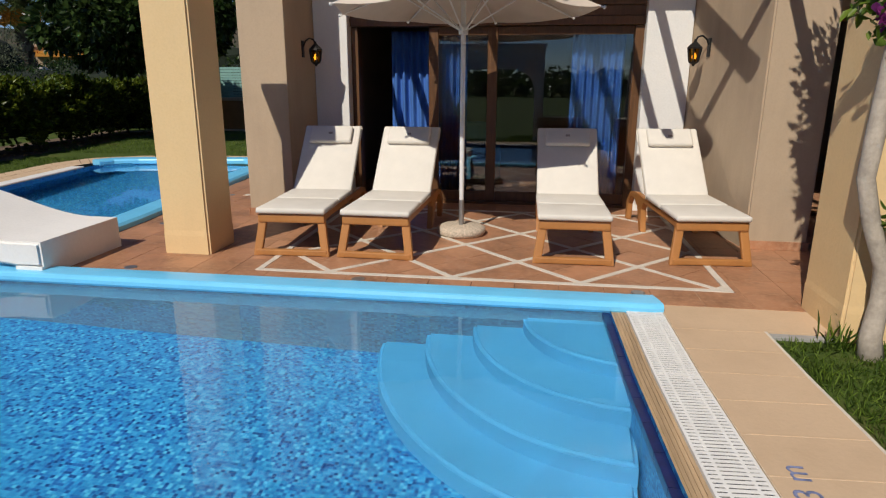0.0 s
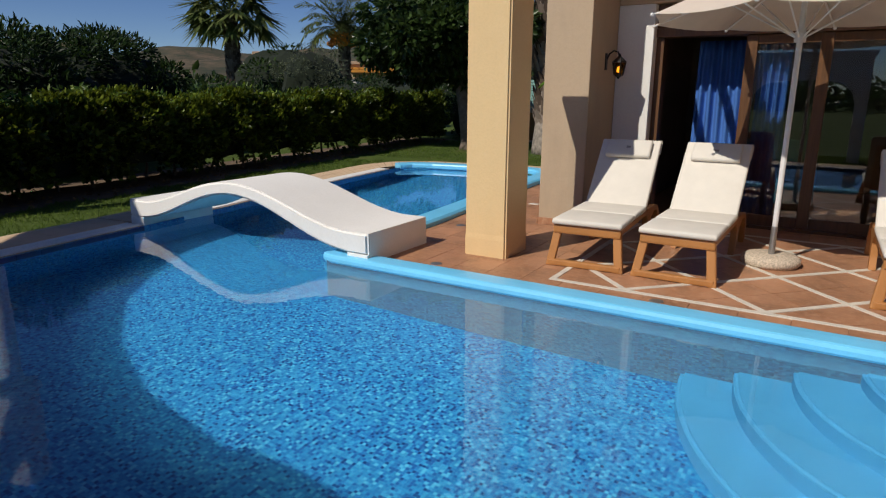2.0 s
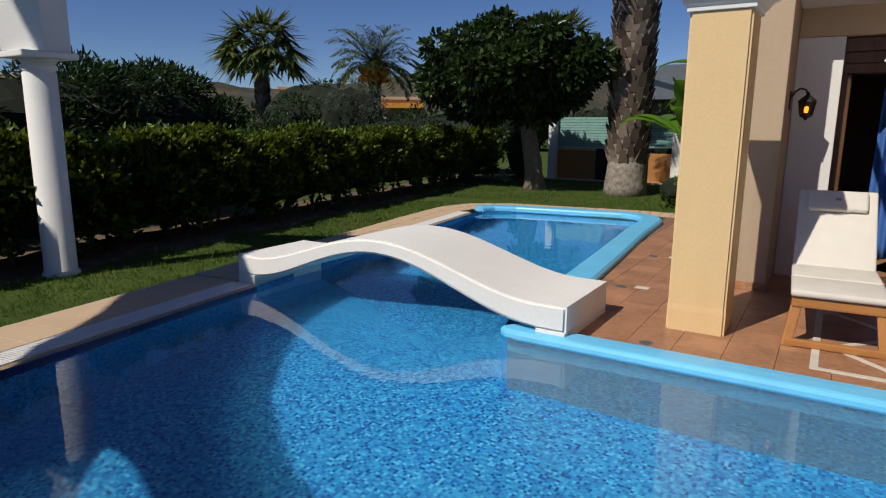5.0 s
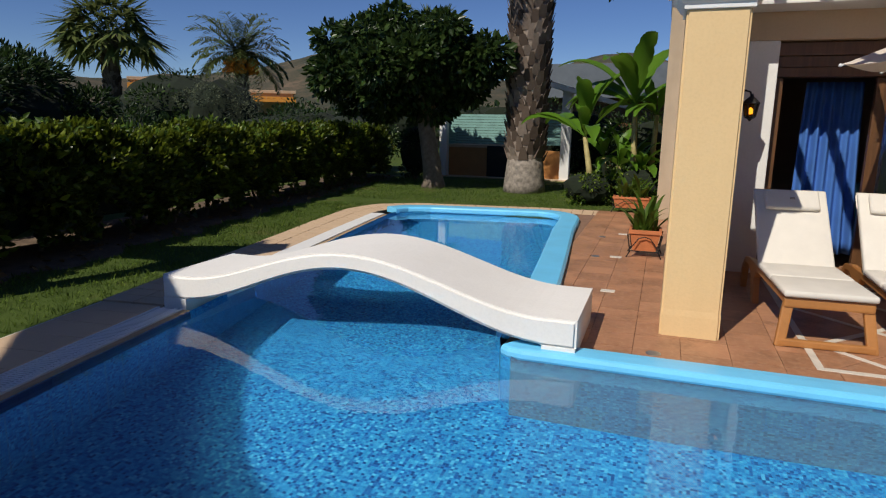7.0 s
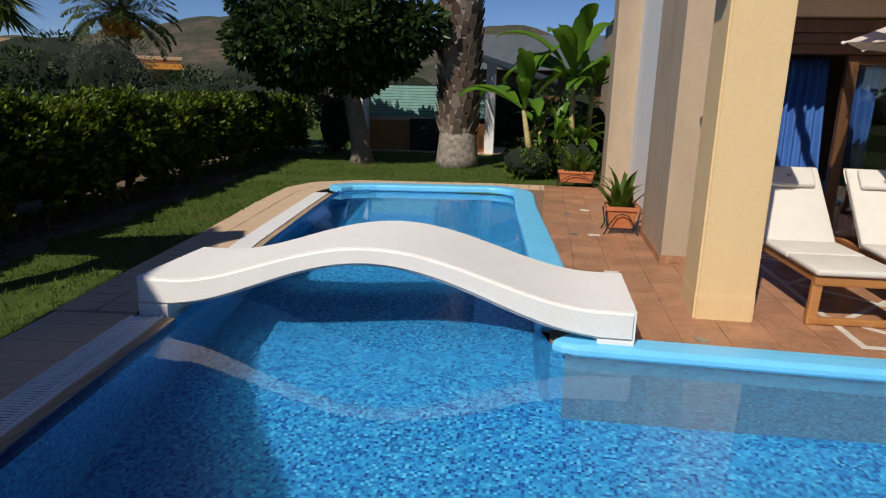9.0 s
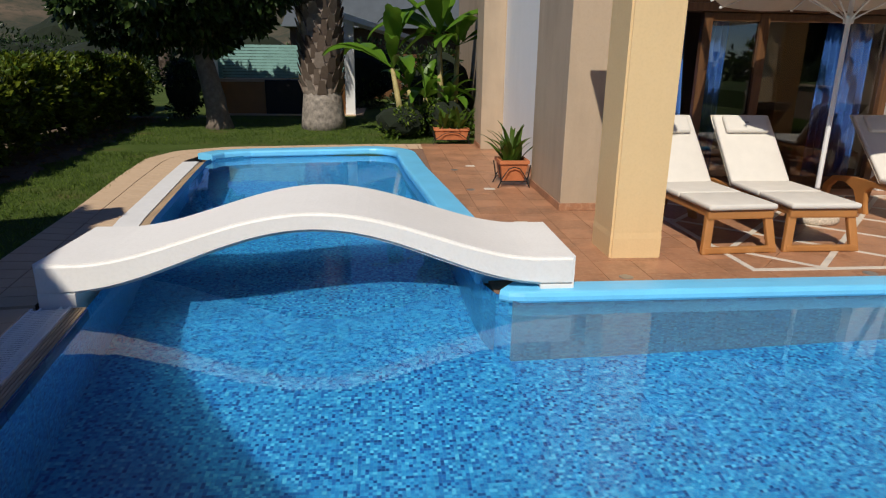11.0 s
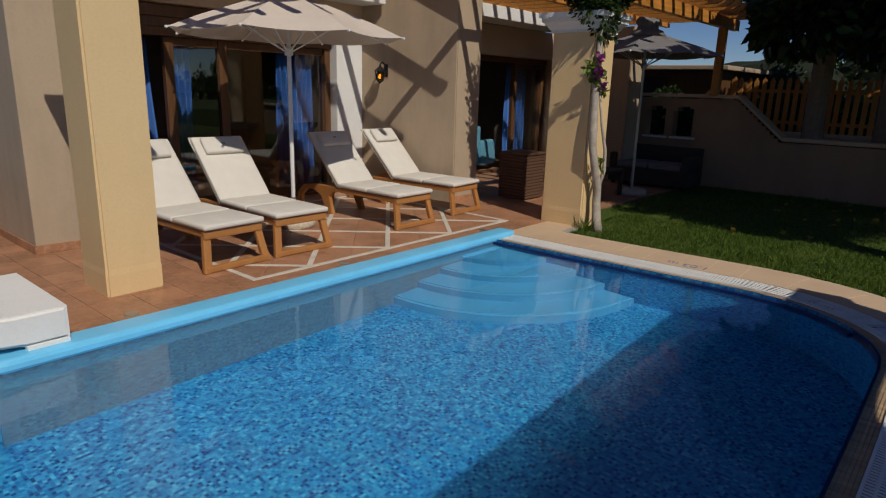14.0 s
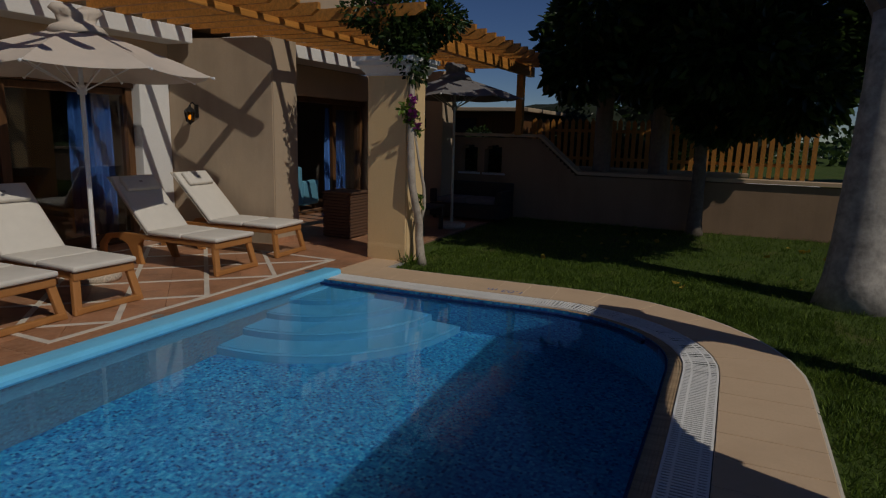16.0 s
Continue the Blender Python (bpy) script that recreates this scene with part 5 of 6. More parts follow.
# ---- planters ----
def planter(at, w, d, hgt, label, seed, rz=0, spread=0.55, n=26):
    t = thing("planter", label, "planter", at, "planters by the wall", rz=rz)
    random.seed(seed)
    lift = 0.08
    bm = bmesh.new()
    moulding(bm, -w / 2, w / 2, -d / 2, d / 2, [(-0.04, lift), (0.0, lift + hgt * 0.82), (0.018, lift + hgt * 0.83), (0.018, lift + hgt), (-0.015, lift + hgt), (-0.02, lift + hgt - 0.05)])
    part("pot", bm, M_POT, t)
    part("soil", boxes((-w / 2 + 0.021, w / 2 - 0.021, -d / 2 + 0.021, d / 2 - 0.021, lift + hgt - 0.09, lift + hgt - 0.045)), M_SOIL, t)
    for sx in (-1, 1):
        for sy in (-1, 1):
            bm = bmesh.new()
            tube(bm, [(sx * (w / 2 + 0.03), sy * (d / 2 + 0.025), 0), (sx * (w / 2 - 0.01), sy * (d / 2 + 0.025), lift), (sx * (w / 2 + 0.028), sy * (d / 2 + 0.025), lift + hgt * 0.8)], 0.009, 6)
            part("stand_leg", bm, M_IRON, t)
    for sy in (-1, 1):
        bm = bmesh.new()
        y = sy * (d / 2 + 0.028)
        tube(bm, [(-w / 2, y, lift + 0.01), (-w * 0.2, y, lift + hgt * 0.62), (0, y, lift + hgt * 0.70), (w * 0.2, y, lift + hgt * 0.62), (w / 2, y, lift + 0.01)], 0.007, 6)
        tube(bm, [(-w / 2, y, lift + 0.005), (w / 2, y, lift + 0.005)], 0.007, 6)
        part("stand_scroll", bm, M_IRON, t)
    for k in range(n):
        a = random.uniform(0, 2 * math.pi)
        e = radians(random.uniform(42, 86))
        L = spread * random.uniform(0.6, 1.1)
        p = Vector((random.uniform(-w * 0.33, w * 0.33), random.uniform(-d * 0.3, d * 0.3), lift + hgt - 0.05))
        dv = Vector((math.cos(a), math.sin(a), 0))
        sd = Vector((-dv.y, dv.x, 0))
        bm = bmesh.new()
        rows = []
        for j in range(8):
            u = j / 7
            ee = e - 0.9 * u * u
            w2 = 0.034 * math.sin(math.pi * (0.12 + 0.86 * u)) + 0.002
            rows.append([bm.verts.new(p + sd * w2 * s + Vector((0, 0, 0.4 * w2 * abs(s)))) for s in (-1, 0, 1)])
            p = p + (dv * math.cos(ee) + Vector((0, 0, math.sin(ee)))) * L / 7
        for r, q in zip(rows, rows[1:]):
            for i in range(2):
                bm.faces.new((r[i], r[i + 1], q[i + 1], q[i]))
        part("leaf", bm, G_BUSH, t, smooth=True)
    random.seed(0)
    return t


planter((-2.62, 9.02, 0.0), 0.36, 0.36, 0.27, "square terracotta planter in an iron stand with broad-leaved plant", 61)
planter((-3.0, 13.25, 0.0), 0.66, 0.26, 0.22, "long terracotta planter in an iron stand with strap leaves", 62, spread=0.6, n=34)


# ---- unseen wall added to the south, shaped to shade the pool ----
def build_shade_wall():
    a = thing("shade_wall", "unseen white wall with a sweeping parapet, shaped to shade the pool", "wall", kind="structure")
    y0, y1 = -0.735, -0.535
    # profile of the parapet, rising to the west, traced back from the pool's shadow
    top = [(1.12, 2.46), (-3.42, 2.46), (-4.42, 2.58), (-5.42, 2.96), (-6.42, 3.56), (-7.12, 4.21), (-7.72, 4.86), (-8.22, 5.66), (-8.82, 6.65), (-9.62, 7.75), (-10.29, 8.55), (-10.75, 9.15)]
    # undersides of the openings: the western raking arch, cut to sun the coping
    rake = [(-7.0, 3.2), (-7.12, 3.4), (-7.52, 3.72), (-7.8, 4.1), (-8.18, 4.49), (-8.67, 4.89), (-8.95, 5.15), (-9.3, 5.85), (-9.45, 6.2), (-9.95, 7.2), (-10.75, 9.1)]
    def height(line, x):
        for (xa, za), (xb, zb) in zip(line, line[1:]):
            if xb <= x <= xa:
                return za + (zb - za) * (xa - x) / (xa - xb)
        return None

    def parapet(x):
        return height(top, x) or 2.46

    n = 240
    west = -10.74
    bm = bmesh.new()
    for k in range(n):
        xa, xb = west + (1.12 - west) * k / n, west + (1.12 - west) * (k + 1) / n
        xm = (xa + xb) / 2
        solid = [(-0.05, parapet(xm))]
        if abs(xm + 0.21) < 1.09:
            solid = [(0.8 + 1.03 * (1 - abs((xm + 0.21) / 1.09) ** 4) ** 0.25, parapet(xm))]
        elif height(rake, xm):
            solid = [(height(rake, xm), parapet(xm))]
        elif -6.46 < xm < -3.2:
            # a raking oval hole, cut to throw a sun patch into the pool
            u = (xm + 3.75) / -2.71
            v = (xm + 3.2) / -3.26
            mid, half = 1.05 + 1.62 * u - 0.13 * u * u, 0.35 * math.sqrt(4 * v * (1 - v))
            solid = [(-0.05, mid - half), (mid + half, parapet(xm))]
        for lo, hi in solid:
            if hi > lo:
                box(bm, xa, xb, y0, y1, lo, hi)
    bmesh.ops.remove_doubles(bm, verts=bm.verts, dist=0.0005)
    # solid block added only to shade the lawn by the hedge
    box(bm, -11.6, -10.12, y0, y1, -0.05, 5.4)
    part("shade_wall_body", bm, M_WHITE, a)
    part("cornice", boxes((-3.38, 1.15, -0.785, -0.485, 2.33, 2.39), (-3.38, 1.18, -0.815, -0.455, 2.393, 2.47), bevel=0.01), M_WHITE, a)


build_shade_wall()


def build_white_column():
    c = thing("round_column", "round white plastered column carrying a white arch", "column", (-8.56, 4.16, -0.03))
    bm = bmesh.new()
    lathe(bm, [(0.19, -0.03), (0.19, 0.02), (0.165, 0.05), (0.16, 2.16), (0.145, 2.18), (0.175, 2.20), (0.175, 2.23), (0.15, 2.25), (0.2, 2.31)], 28)
    part("shaft", bm, M_WHITE, c, smooth=True)
    part("abacus", boxes((-0.28, 0.28, -0.28, 0.28, 2.305, 2.365), bevel=0.01), M_WHITE, c)
    # arch block going off to the south west
    bm = bmesh.new()
    poly = [(0.24, 2.37), (0.24, 3.7), (-2.6, 3.7), (-2.6, 3.16)] + [(-1.9 + 1.66 * math.cos(radians(d)), 2.37 + 0.85 * math.sin(radians(d))) for d in range(112, -1, -8)]
    extrude_xz(bm, poly, -0.2, 0.2)
    bmesh.ops.transform(bm, matrix=Matrix.Rotation(radians(25), 4, "Z"), verts=bm.verts)
    part("arch", bm, M_WHITE, c)
    bm = bmesh.new()
    lathe(bm, [(0.16, -0.03), (0.16, 3.2)], 20, (-2.55 * math.cos(radians(25)), -2.55 * math.sin(radians(25)), 0))
    part("far_shaft", bm, M_WHITE, c)


build_white_column()


# ---- garden wall, fence and raised bed to the east ----
def build_garden_wall():
    w = thing("garden_wall", "brown plastered garden wall with a stone cap and arched niches", "wall", (8.2, 0, -0.03), kind="structure")
    m_wall = plaster("brown_plaster", (0.36, 0.235, 0.145), (0.22, 0.145, 0.09), 0.6)
    # outline in y and z, swept in thickness; two arched holes
    n = 150
    bm = bmesh.new()
    cap = bmesh.new()

    def top(y):
        if y < 3.64:
            return 0.93
        if y < 4.42:
            u = (y - 3.64) / 0.78
            return 0.93 + 0.70 * u
        return 1.63

    ya, yb = -5.0, 6.6
    for k in range(n):
        y0, y1 = ya + (yb - ya) * k / n, ya + (yb - ya) * (k + 1) / n
        ym = (y0 + y1) / 2
        hole = None
        for c in (5.93, 5.38):
            if abs(ym - c) < 0.21:
                hole = (0.90, 1.27 + math.sqrt(max(0, 0.21 ** 2 - (ym - c) ** 2)))
        for lo, hi in ([(0.0, hole[0]), (hole[1], top(ym))] if hole else [(0.0, top(ym))]):
            box(bm, 0.0, 0.25, y0, y1, lo, hi)
    bmesh.ops.remove_doubles(bm, verts=bm.verts, dist=0.0005)
    part("wall_body", bm, m_wall, w)
    for y0, z0, y1, z1 in ((-5.0, 0.93, 3.60, 0.93), (3.60, 0.93, 4.42, 1.63), (4.42, 1.63, 6.6, 1.63)):
        bm = bmesh.new()
        q = [(y0, z0 + 0.025), (y1, z1 + 0.025), (y1, z1 + 0.085), (y0, z0 + 0.085)]
        a = [bm.verts.new((-0.05, y, z)) for y, z in q]
        b = [bm.verts.new((0.30, y, z)) for y, z in q]
        bm.faces.new(a)
        bm.faces.new(b[::-1])
        for i in range(4):
            bm.faces.new((a[i], b[i], b[(i + 1) % 4], a[(i + 1) % 4]))
        bmesh.ops.recalc_face_normals(bm, faces=bm.faces)
        part("cap", bm, M_STONE, w, "sandstone wall cap")
    for c in (5.93, 5.38):
        part("niche_sill", boxes((-0.03, 0.28, c - 0.25, c + 0.25, 0.86, 0.90), bevel=0.006), M_WHITE, w)
    part("planting_terrace", boxes((0.253, 16.0, -12.0, 6.6, -0.05, 0.62)), M_LAWN, w, "raised ground behind the wall")
    part("fence_plinth", boxes((2.28, 2.62, -0.8, 5.6, 0.6, 0.808), bevel=0.01), M_WHITE, w, "low white wall under the fence")
    part("inner_kerb", boxes((1.3, 1.55, 0.6, 4.6, 0.6, 0.98), (1.25, 1.6, 0.55, 4.65, 0.983, 1.05), bevel=0.01), M_STONE, w)


build_garden_wall()


def build_fence():
    f = thing("picket_fence", "orange-stained wooden picket fence", "fence", (10.6, 0, 0.78))
    me = None
    bm = bmesh.new()
    a = [bm.verts.new(p) for p in ((-0.012, -0.045, 0.10), (-0.012, 0.045, 0.10), (-0.012, 0.045, 1.22), (-0.012, 0.0, 1.29), (-0.012, -0.045, 1.22))]
    b = [bm.verts.new((0.012, v.co.y, v.co.z)) for v in a]
    bm.faces.new(a)
    bm.faces.new(b[::-1])
    for i in range(5):
        bm.faces.new((a[i], b[i], b[(i + 1) % 5], a[(i + 1) % 5]))
    bmesh.ops.recalc_face_normals(bm, faces=bm.faces)
    first = part("picket", bm, M_PERG, f)
    k = 0
    y = -0.62
    while y < 5.4:
        ob = first if k == 0 else new("picket", first.data)
        ob.parent = f
        ob.location = (0, y, random.uniform(-0.02, 0.02))
        ob.rotation_euler = (random.uniform(-0.015, 0.015), 0, 0)
        y += 0.155
        k += 1
    for z in (0.35, 0.98):
        part("fence_rail", boxes((0.014, 0.05, -0.68, 5.4, z, z + 0.07), bevel=0.005), M_PERG, f)
    for yy in (-0.48, 1.5, 3.4, 5.3):
        part("fence_post", boxes((0.052, 0.13, yy - 0.04, yy + 0.04, 0.0, 1.25), bevel=0.006), M_METAL if yy < 0 else M_PERG, f)


build_fence()


# ---- lanterns ----
M_LAMPGLASS = None


def lantern(at, rz, label):
    """A wall lantern; its plate lies against the wall at the origin, the arm points to +x."""
    global M_LAMPGLASS
    if M_LAMPGLASS is None:
        m = Mat("amber_glass", 0.25)
        m.colour((0.16, 0.085, 0.015))
        m.b.inputs["Transmission Weight"].default_value = 0.9
        m.b.inputs["IOR"].default_value = 1.1
        lit = Mat("lamp_filament", 0.5)
        lit.colour((0.9, 0.5, 0.1))
        lit.b.inputs["Emission Color"].default_value = (1.0, 0.42, 0.05, 1)
        lit.b.inputs["Emission Strength"].default_value = 6.0
        lantern.lit = lit.m
        M_LAMPGLASS = m.m
    t = thing("wall_lantern", label, "lantern", at, "wall lanterns", rz=rz)
    bm = bmesh.new()
    box(bm, 0.0, 0.014, -0.035, 0.035, -0.10, 0.09, 0.006)
    part("wall_plate", bm, M_IRON, t)
    bm = bmesh.new()
    tube(bm, [(0.012, 0, 0.02), (0.04, 0, 0.08), (0.09, 0, 0.115), (0.14, 0, 0.10), (0.16, 0, 0.05)], 0.010, 8)
    part("arm", bm, M_IRON, t)
    bm = bmesh.new()
    lathe(bm, [(0.012, 0.10), (0.015, 0.085), (0.02, 0.07), (0.05, 0.045), (0.082, 0.015), (0.085, 0.0)], 6, (0.16, 0, -0.02))
    part("hood", bm, M_IRON, t)
    bm = bmesh.new()
    lathe(bm, [(0.070, -0.021), (0.048, -0.15)], 6, (0.16, 0, 0))
    part("glass", bm, M_LAMPGLASS, t, "amber glass")
    bm = bmesh.new()
    for k in range(6):
        a = 2 * math.pi * k / 6
        tube(bm, [(0.16 + 0.072 * math.cos(a), 0.072 * math.sin(a), -0.02), (0.16 + 0.05 * math.cos(a), 0.05 * math.sin(a), -0.152)], 0.010, 5)
    part("cage", bm, M_IRON, t)
    bm = bmesh.new()
    lathe(bm, [(0.004, -0.13), (0.022, -0.125), (0.028, -0.10), (0.018, -0.07), (0.004, -0.06)], 10, (0.16, 0, 0))
    part("bulb", bm, lantern.lit, t, "glowing amber bulb", True)
    bm = bmesh.new()
    lathe(bm, [(0.055, -0.152), (0.05, -0.165), (0.02, -0.18), (0.008, -0.20)], 6, (0.16, 0, 0))
    part("finial", bm, M_IRON, t)
    return t


lantern((-1.82, 8.05, 1.90), 0, "black iron wall lantern with amber glass on the pier")
lantern((2.745, 8.0, 1.90), 190, "black iron wall lantern with amber glass on the pier")
lantern((7.20, 6.50, 1.86), 157, "black iron wall lantern with amber glass in the shade")


# ---- vine on the column ----
def build_vine():
    v = thing("bougainvillea", "flowering vine with a twisted pale trunk climbing the column", "vine", (2.95, 4.36, -0.03))
    M_VINE = plain("pale_vine_bark", (0.42, 0.36, 0.29), 0.25, 10, 0.9, bump=0.8, fine=40)
    bm = bmesh.new()
    path = [(0, 0, -0.03), (-0.01, 0.02, 0.12), (0.02, 0.06, 0.35), (0.0, 0.05, 0.55), (-0.10, 0.06, 0.80), (-0.16, 0.08, 1.05), (-0.14, 0.1, 1.30), (-0.12, 0.12, 1.6), (-0.10, 0.13, 2.0), (-0.04, 0.16, 2.3), (0.02, 0.2, 2.6), (0.05, 0.3, 2.95)]
    tube(bm, path, [0.075, 0.06, 0.052, 0.05, 0.05, 0.048, 0.046, 0.043, 0.04, 0.036, 0.03, 0.02], 10)
    for w in bm.verts:
        w.co += Vector((noise.noise(w.co * 14), noise.noise(w.co * 14 + Vector((5, 5, 5))), 0)) * 0.012
    part("trunk", bm, M_VINE, v, smooth=True)
    bm = bmesh.new()
    tube(bm, [(0.0, 0.05, 0.5), (0.10, 0.03, 0.75), (0.06, 0.02, 1.0), (0.0, 0.06, 1.3), (-0.06, 0.1, 1.7)], [0.028, 0.025, 0.022, 0.018, 0.014], 8)
    part("branch", bm, M_VINE, v, smooth=True)
    rng = np.random.default_rng(71)
    bl = [((0.05, 0.45, 3.05), (0.45, 0.42, 0.30)), ((-0.1, 0.25, 2.75), (0.28, 0.3, 0.28)), ((0.15, 0.2, 2.9), (0.35, 0.3, 0.32)), ((0.0, 0.15, 2.5), (0.18, 0.16, 0.24)), ((0.3, -0.05, 3.1), (0.4, 0.35, 0.25)), ((0.1, 0.8, 3.2), (0.4, 0.5, 0.22))]
    pts, u = blob_points(rng, bl, 5200, 0.2)
    leaf_cloud("foliage", pts, 0.075, G_TREE, v, 0.55, 0.3, u, 72)
    pts, u = blob_points(rng, [((-0.17, 0.10, 1.88), (0.12, 0.12, 0.14)), ((-0.30, 0.12, 1.98), (0.10, 0.08, 0.08)), ((0.02, 0.05, 0.82), (0.06, 0.05, 0.12)), ((-0.05, 0.1, 1.72), (0.1, 0.1, 0.06))], 190, 0.1)
    leaf_cloud("sprig", pts, 0.07, G_BUSH, v, 0.5, 0.2, None, 73)["kind"] = "stuff"
    G_FLOWER = leaf("magenta_bract", (0.16, 0.015, 0.12), (0.42, 0.06, 0.34), 0.6)
    pts, u = blob_points(rng, [((-0.16, 0.08, 2.08), (0.06, 0.06, 0.08)), ((-0.20, 0.06, 1.92), (0.07, 0.07, 0.07)), ((-0.1, 0.05, 1.78), (0.06, 0.05, 0.05))], 110, 0.1)
    leaf_cloud("flowers", pts, 0.05, G_FLOWER, v, 0.8, 0.1, None, 74)
    pts, u = blob_points(rng, [((0.2, 0.5, 3.2), (0.45, 0.45, 0.2)), ((0.4, 0.3, 2.95), (0.2, 0.2, 0.2))], 90, 0.5)
    leaf_cloud("flowers", pts, 0.05, G_FLOWER, v, 0.8, 0.1, None, 75)
    # a tuft of grass at its foot
    pts = np.stack([rng.uniform(-0.22, -0.04, 34), rng.uniform(0.02, 0.2, 34), np.zeros(34)], 1)
    leaf_cloud("tuft", pts, 0.17, G_BUSH, v, 0.06, -1.6, None, 76)


build_vine()


# ---- furniture in the room and on the shaded terrace ----
def armchair(at, rz, mat, label):
    t = thing("armchair", label, "armchair", at, rz=rz)
    part("seat", boxes((-0.34, 0.34, -0.36, 0.30, 0.12, 0.44), bevel=0.05), mat, t)
    part("backrest", boxes((-0.42, 0.42, 0.28, 0.46, 0.12, 0.92), bevel=0.06), mat, t)
    for s in (-1, 1):
        part("armrest", boxes((s * 0.38 - 0.07, s * 0.38 + 0.07, -0.38, 0.30, 0.10, 0.62), bevel=0.05), mat, t)
        for y in (-0.3, 0.38):
            part("leg", boxes((s * 0.36 - 0.025, s * 0.36 + 0.025, y - 0.025, y + 0.025, 0.0, 0.105), bevel=0.004), M_DOOR, t)
    return t


M_TEAL = plain("teal_upholstery", (0.10, 0.29, 0.40), 0.12, 6, 0.9, fine=120)
M_BLACKWEAVE = plain("dark_wicker", (0.035, 0.028, 0.024), 0.35, 60, 0.7, bump=0.6)
M_WICKER = plain("brown_wicker", (0.11, 0.055, 0.03), 0.4, 60, 0.7, bump=0.6)
armchair((6.5, 9.3, 0.0), 100, M_TEAL, "teal upholstered armchair inside the open door")
armchair((5.7, 10.2, 0.0), 150, M_TEAL, "teal upholstered armchair inside the open door")
armchair((-0.1, 10.2, 0.0), 20, M_TEAL, "teal upholstered armchair behind the glass door")


def wicker_basket(at, label):
    t = thing("wicker_chest", label, "chest", at)
    for k in range(14):
        z = 0.02 + 0.048 * k
        part("weave_band", boxes((-0.27 - 0.004 * (k % 2), 0.27 + 0.004 * (k % 2), -0.25, 0.25, z, z + 0.044), bevel=0.012), M_WICKER, t)
    part("lid", boxes((-0.29, 0.29, -0.27, 0.27, 0.695, 0.73), bevel=0.012), M_WICKER, t)
    return t


wicker_basket((4.15, 6.35, 0.0), "brown wicker chest beside the open door")


def terrace_sofa(at, rz, label):
    t = thing("outdoor_sofa", label, "sofa", at, rz=rz)
    part("base", boxes((-0.75, 0.75, -0.38, 0.38, 0.05, 0.32), bevel=0.02), M_BLACKWEAVE, t)
    part("backrest", boxes((-0.75, 0.75, 0.26, 0.38, 0.323, 0.72), bevel=0.03), M_BLACKWEAVE, t)
    for s in (-1, 1):
        part("armrest", boxes((s * 0.69 - 0.06, s * 0.69 + 0.06, -0.38, 0.255, 0.323, 0.58), bevel=0.02), M_BLACKWEAVE, t)
        part("cushion", boxes((s * 0.31 - 0.30, s * 0.31 + 0.30, -0.36, 0.24, 0.325, 0.44), bevel=0.04), M_UMB2, t)
        for y in (-0.3, 0.3):
            part("foot", boxes((s * 0.66 - 0.03, s * 0.66 + 0.03, y - 0.03, y + 0.03, 0.0, 0.048)), M_IRON, t)
    return t


terrace_sofa((7.35, 5.5, 0.0), -90, "dark wicker outdoor sofa with grey cushions in the shade")


def low_table(at):
    t = thing("low_table", "dark low outdoor table in the shade of the parasol", "table", at)
    part("tabletop", boxes((-0.42, 0.42, -0.42, 0.42, 0.40, 0.44), bevel=0.008), M_BLACKWEAVE, t)
    for sx in (-1, 1):
        for sy in (-1, 1):
            part("leg", boxes((sx * 0.37 - 0.03, sx * 0.37 + 0.03, sy * 0.37 - 0.03, sy * 0.37 + 0.03, 0.0, 0.398), bevel=0.005), M_BLACKWEAVE, t)


low_table((5.3, 5.75, 0.0))


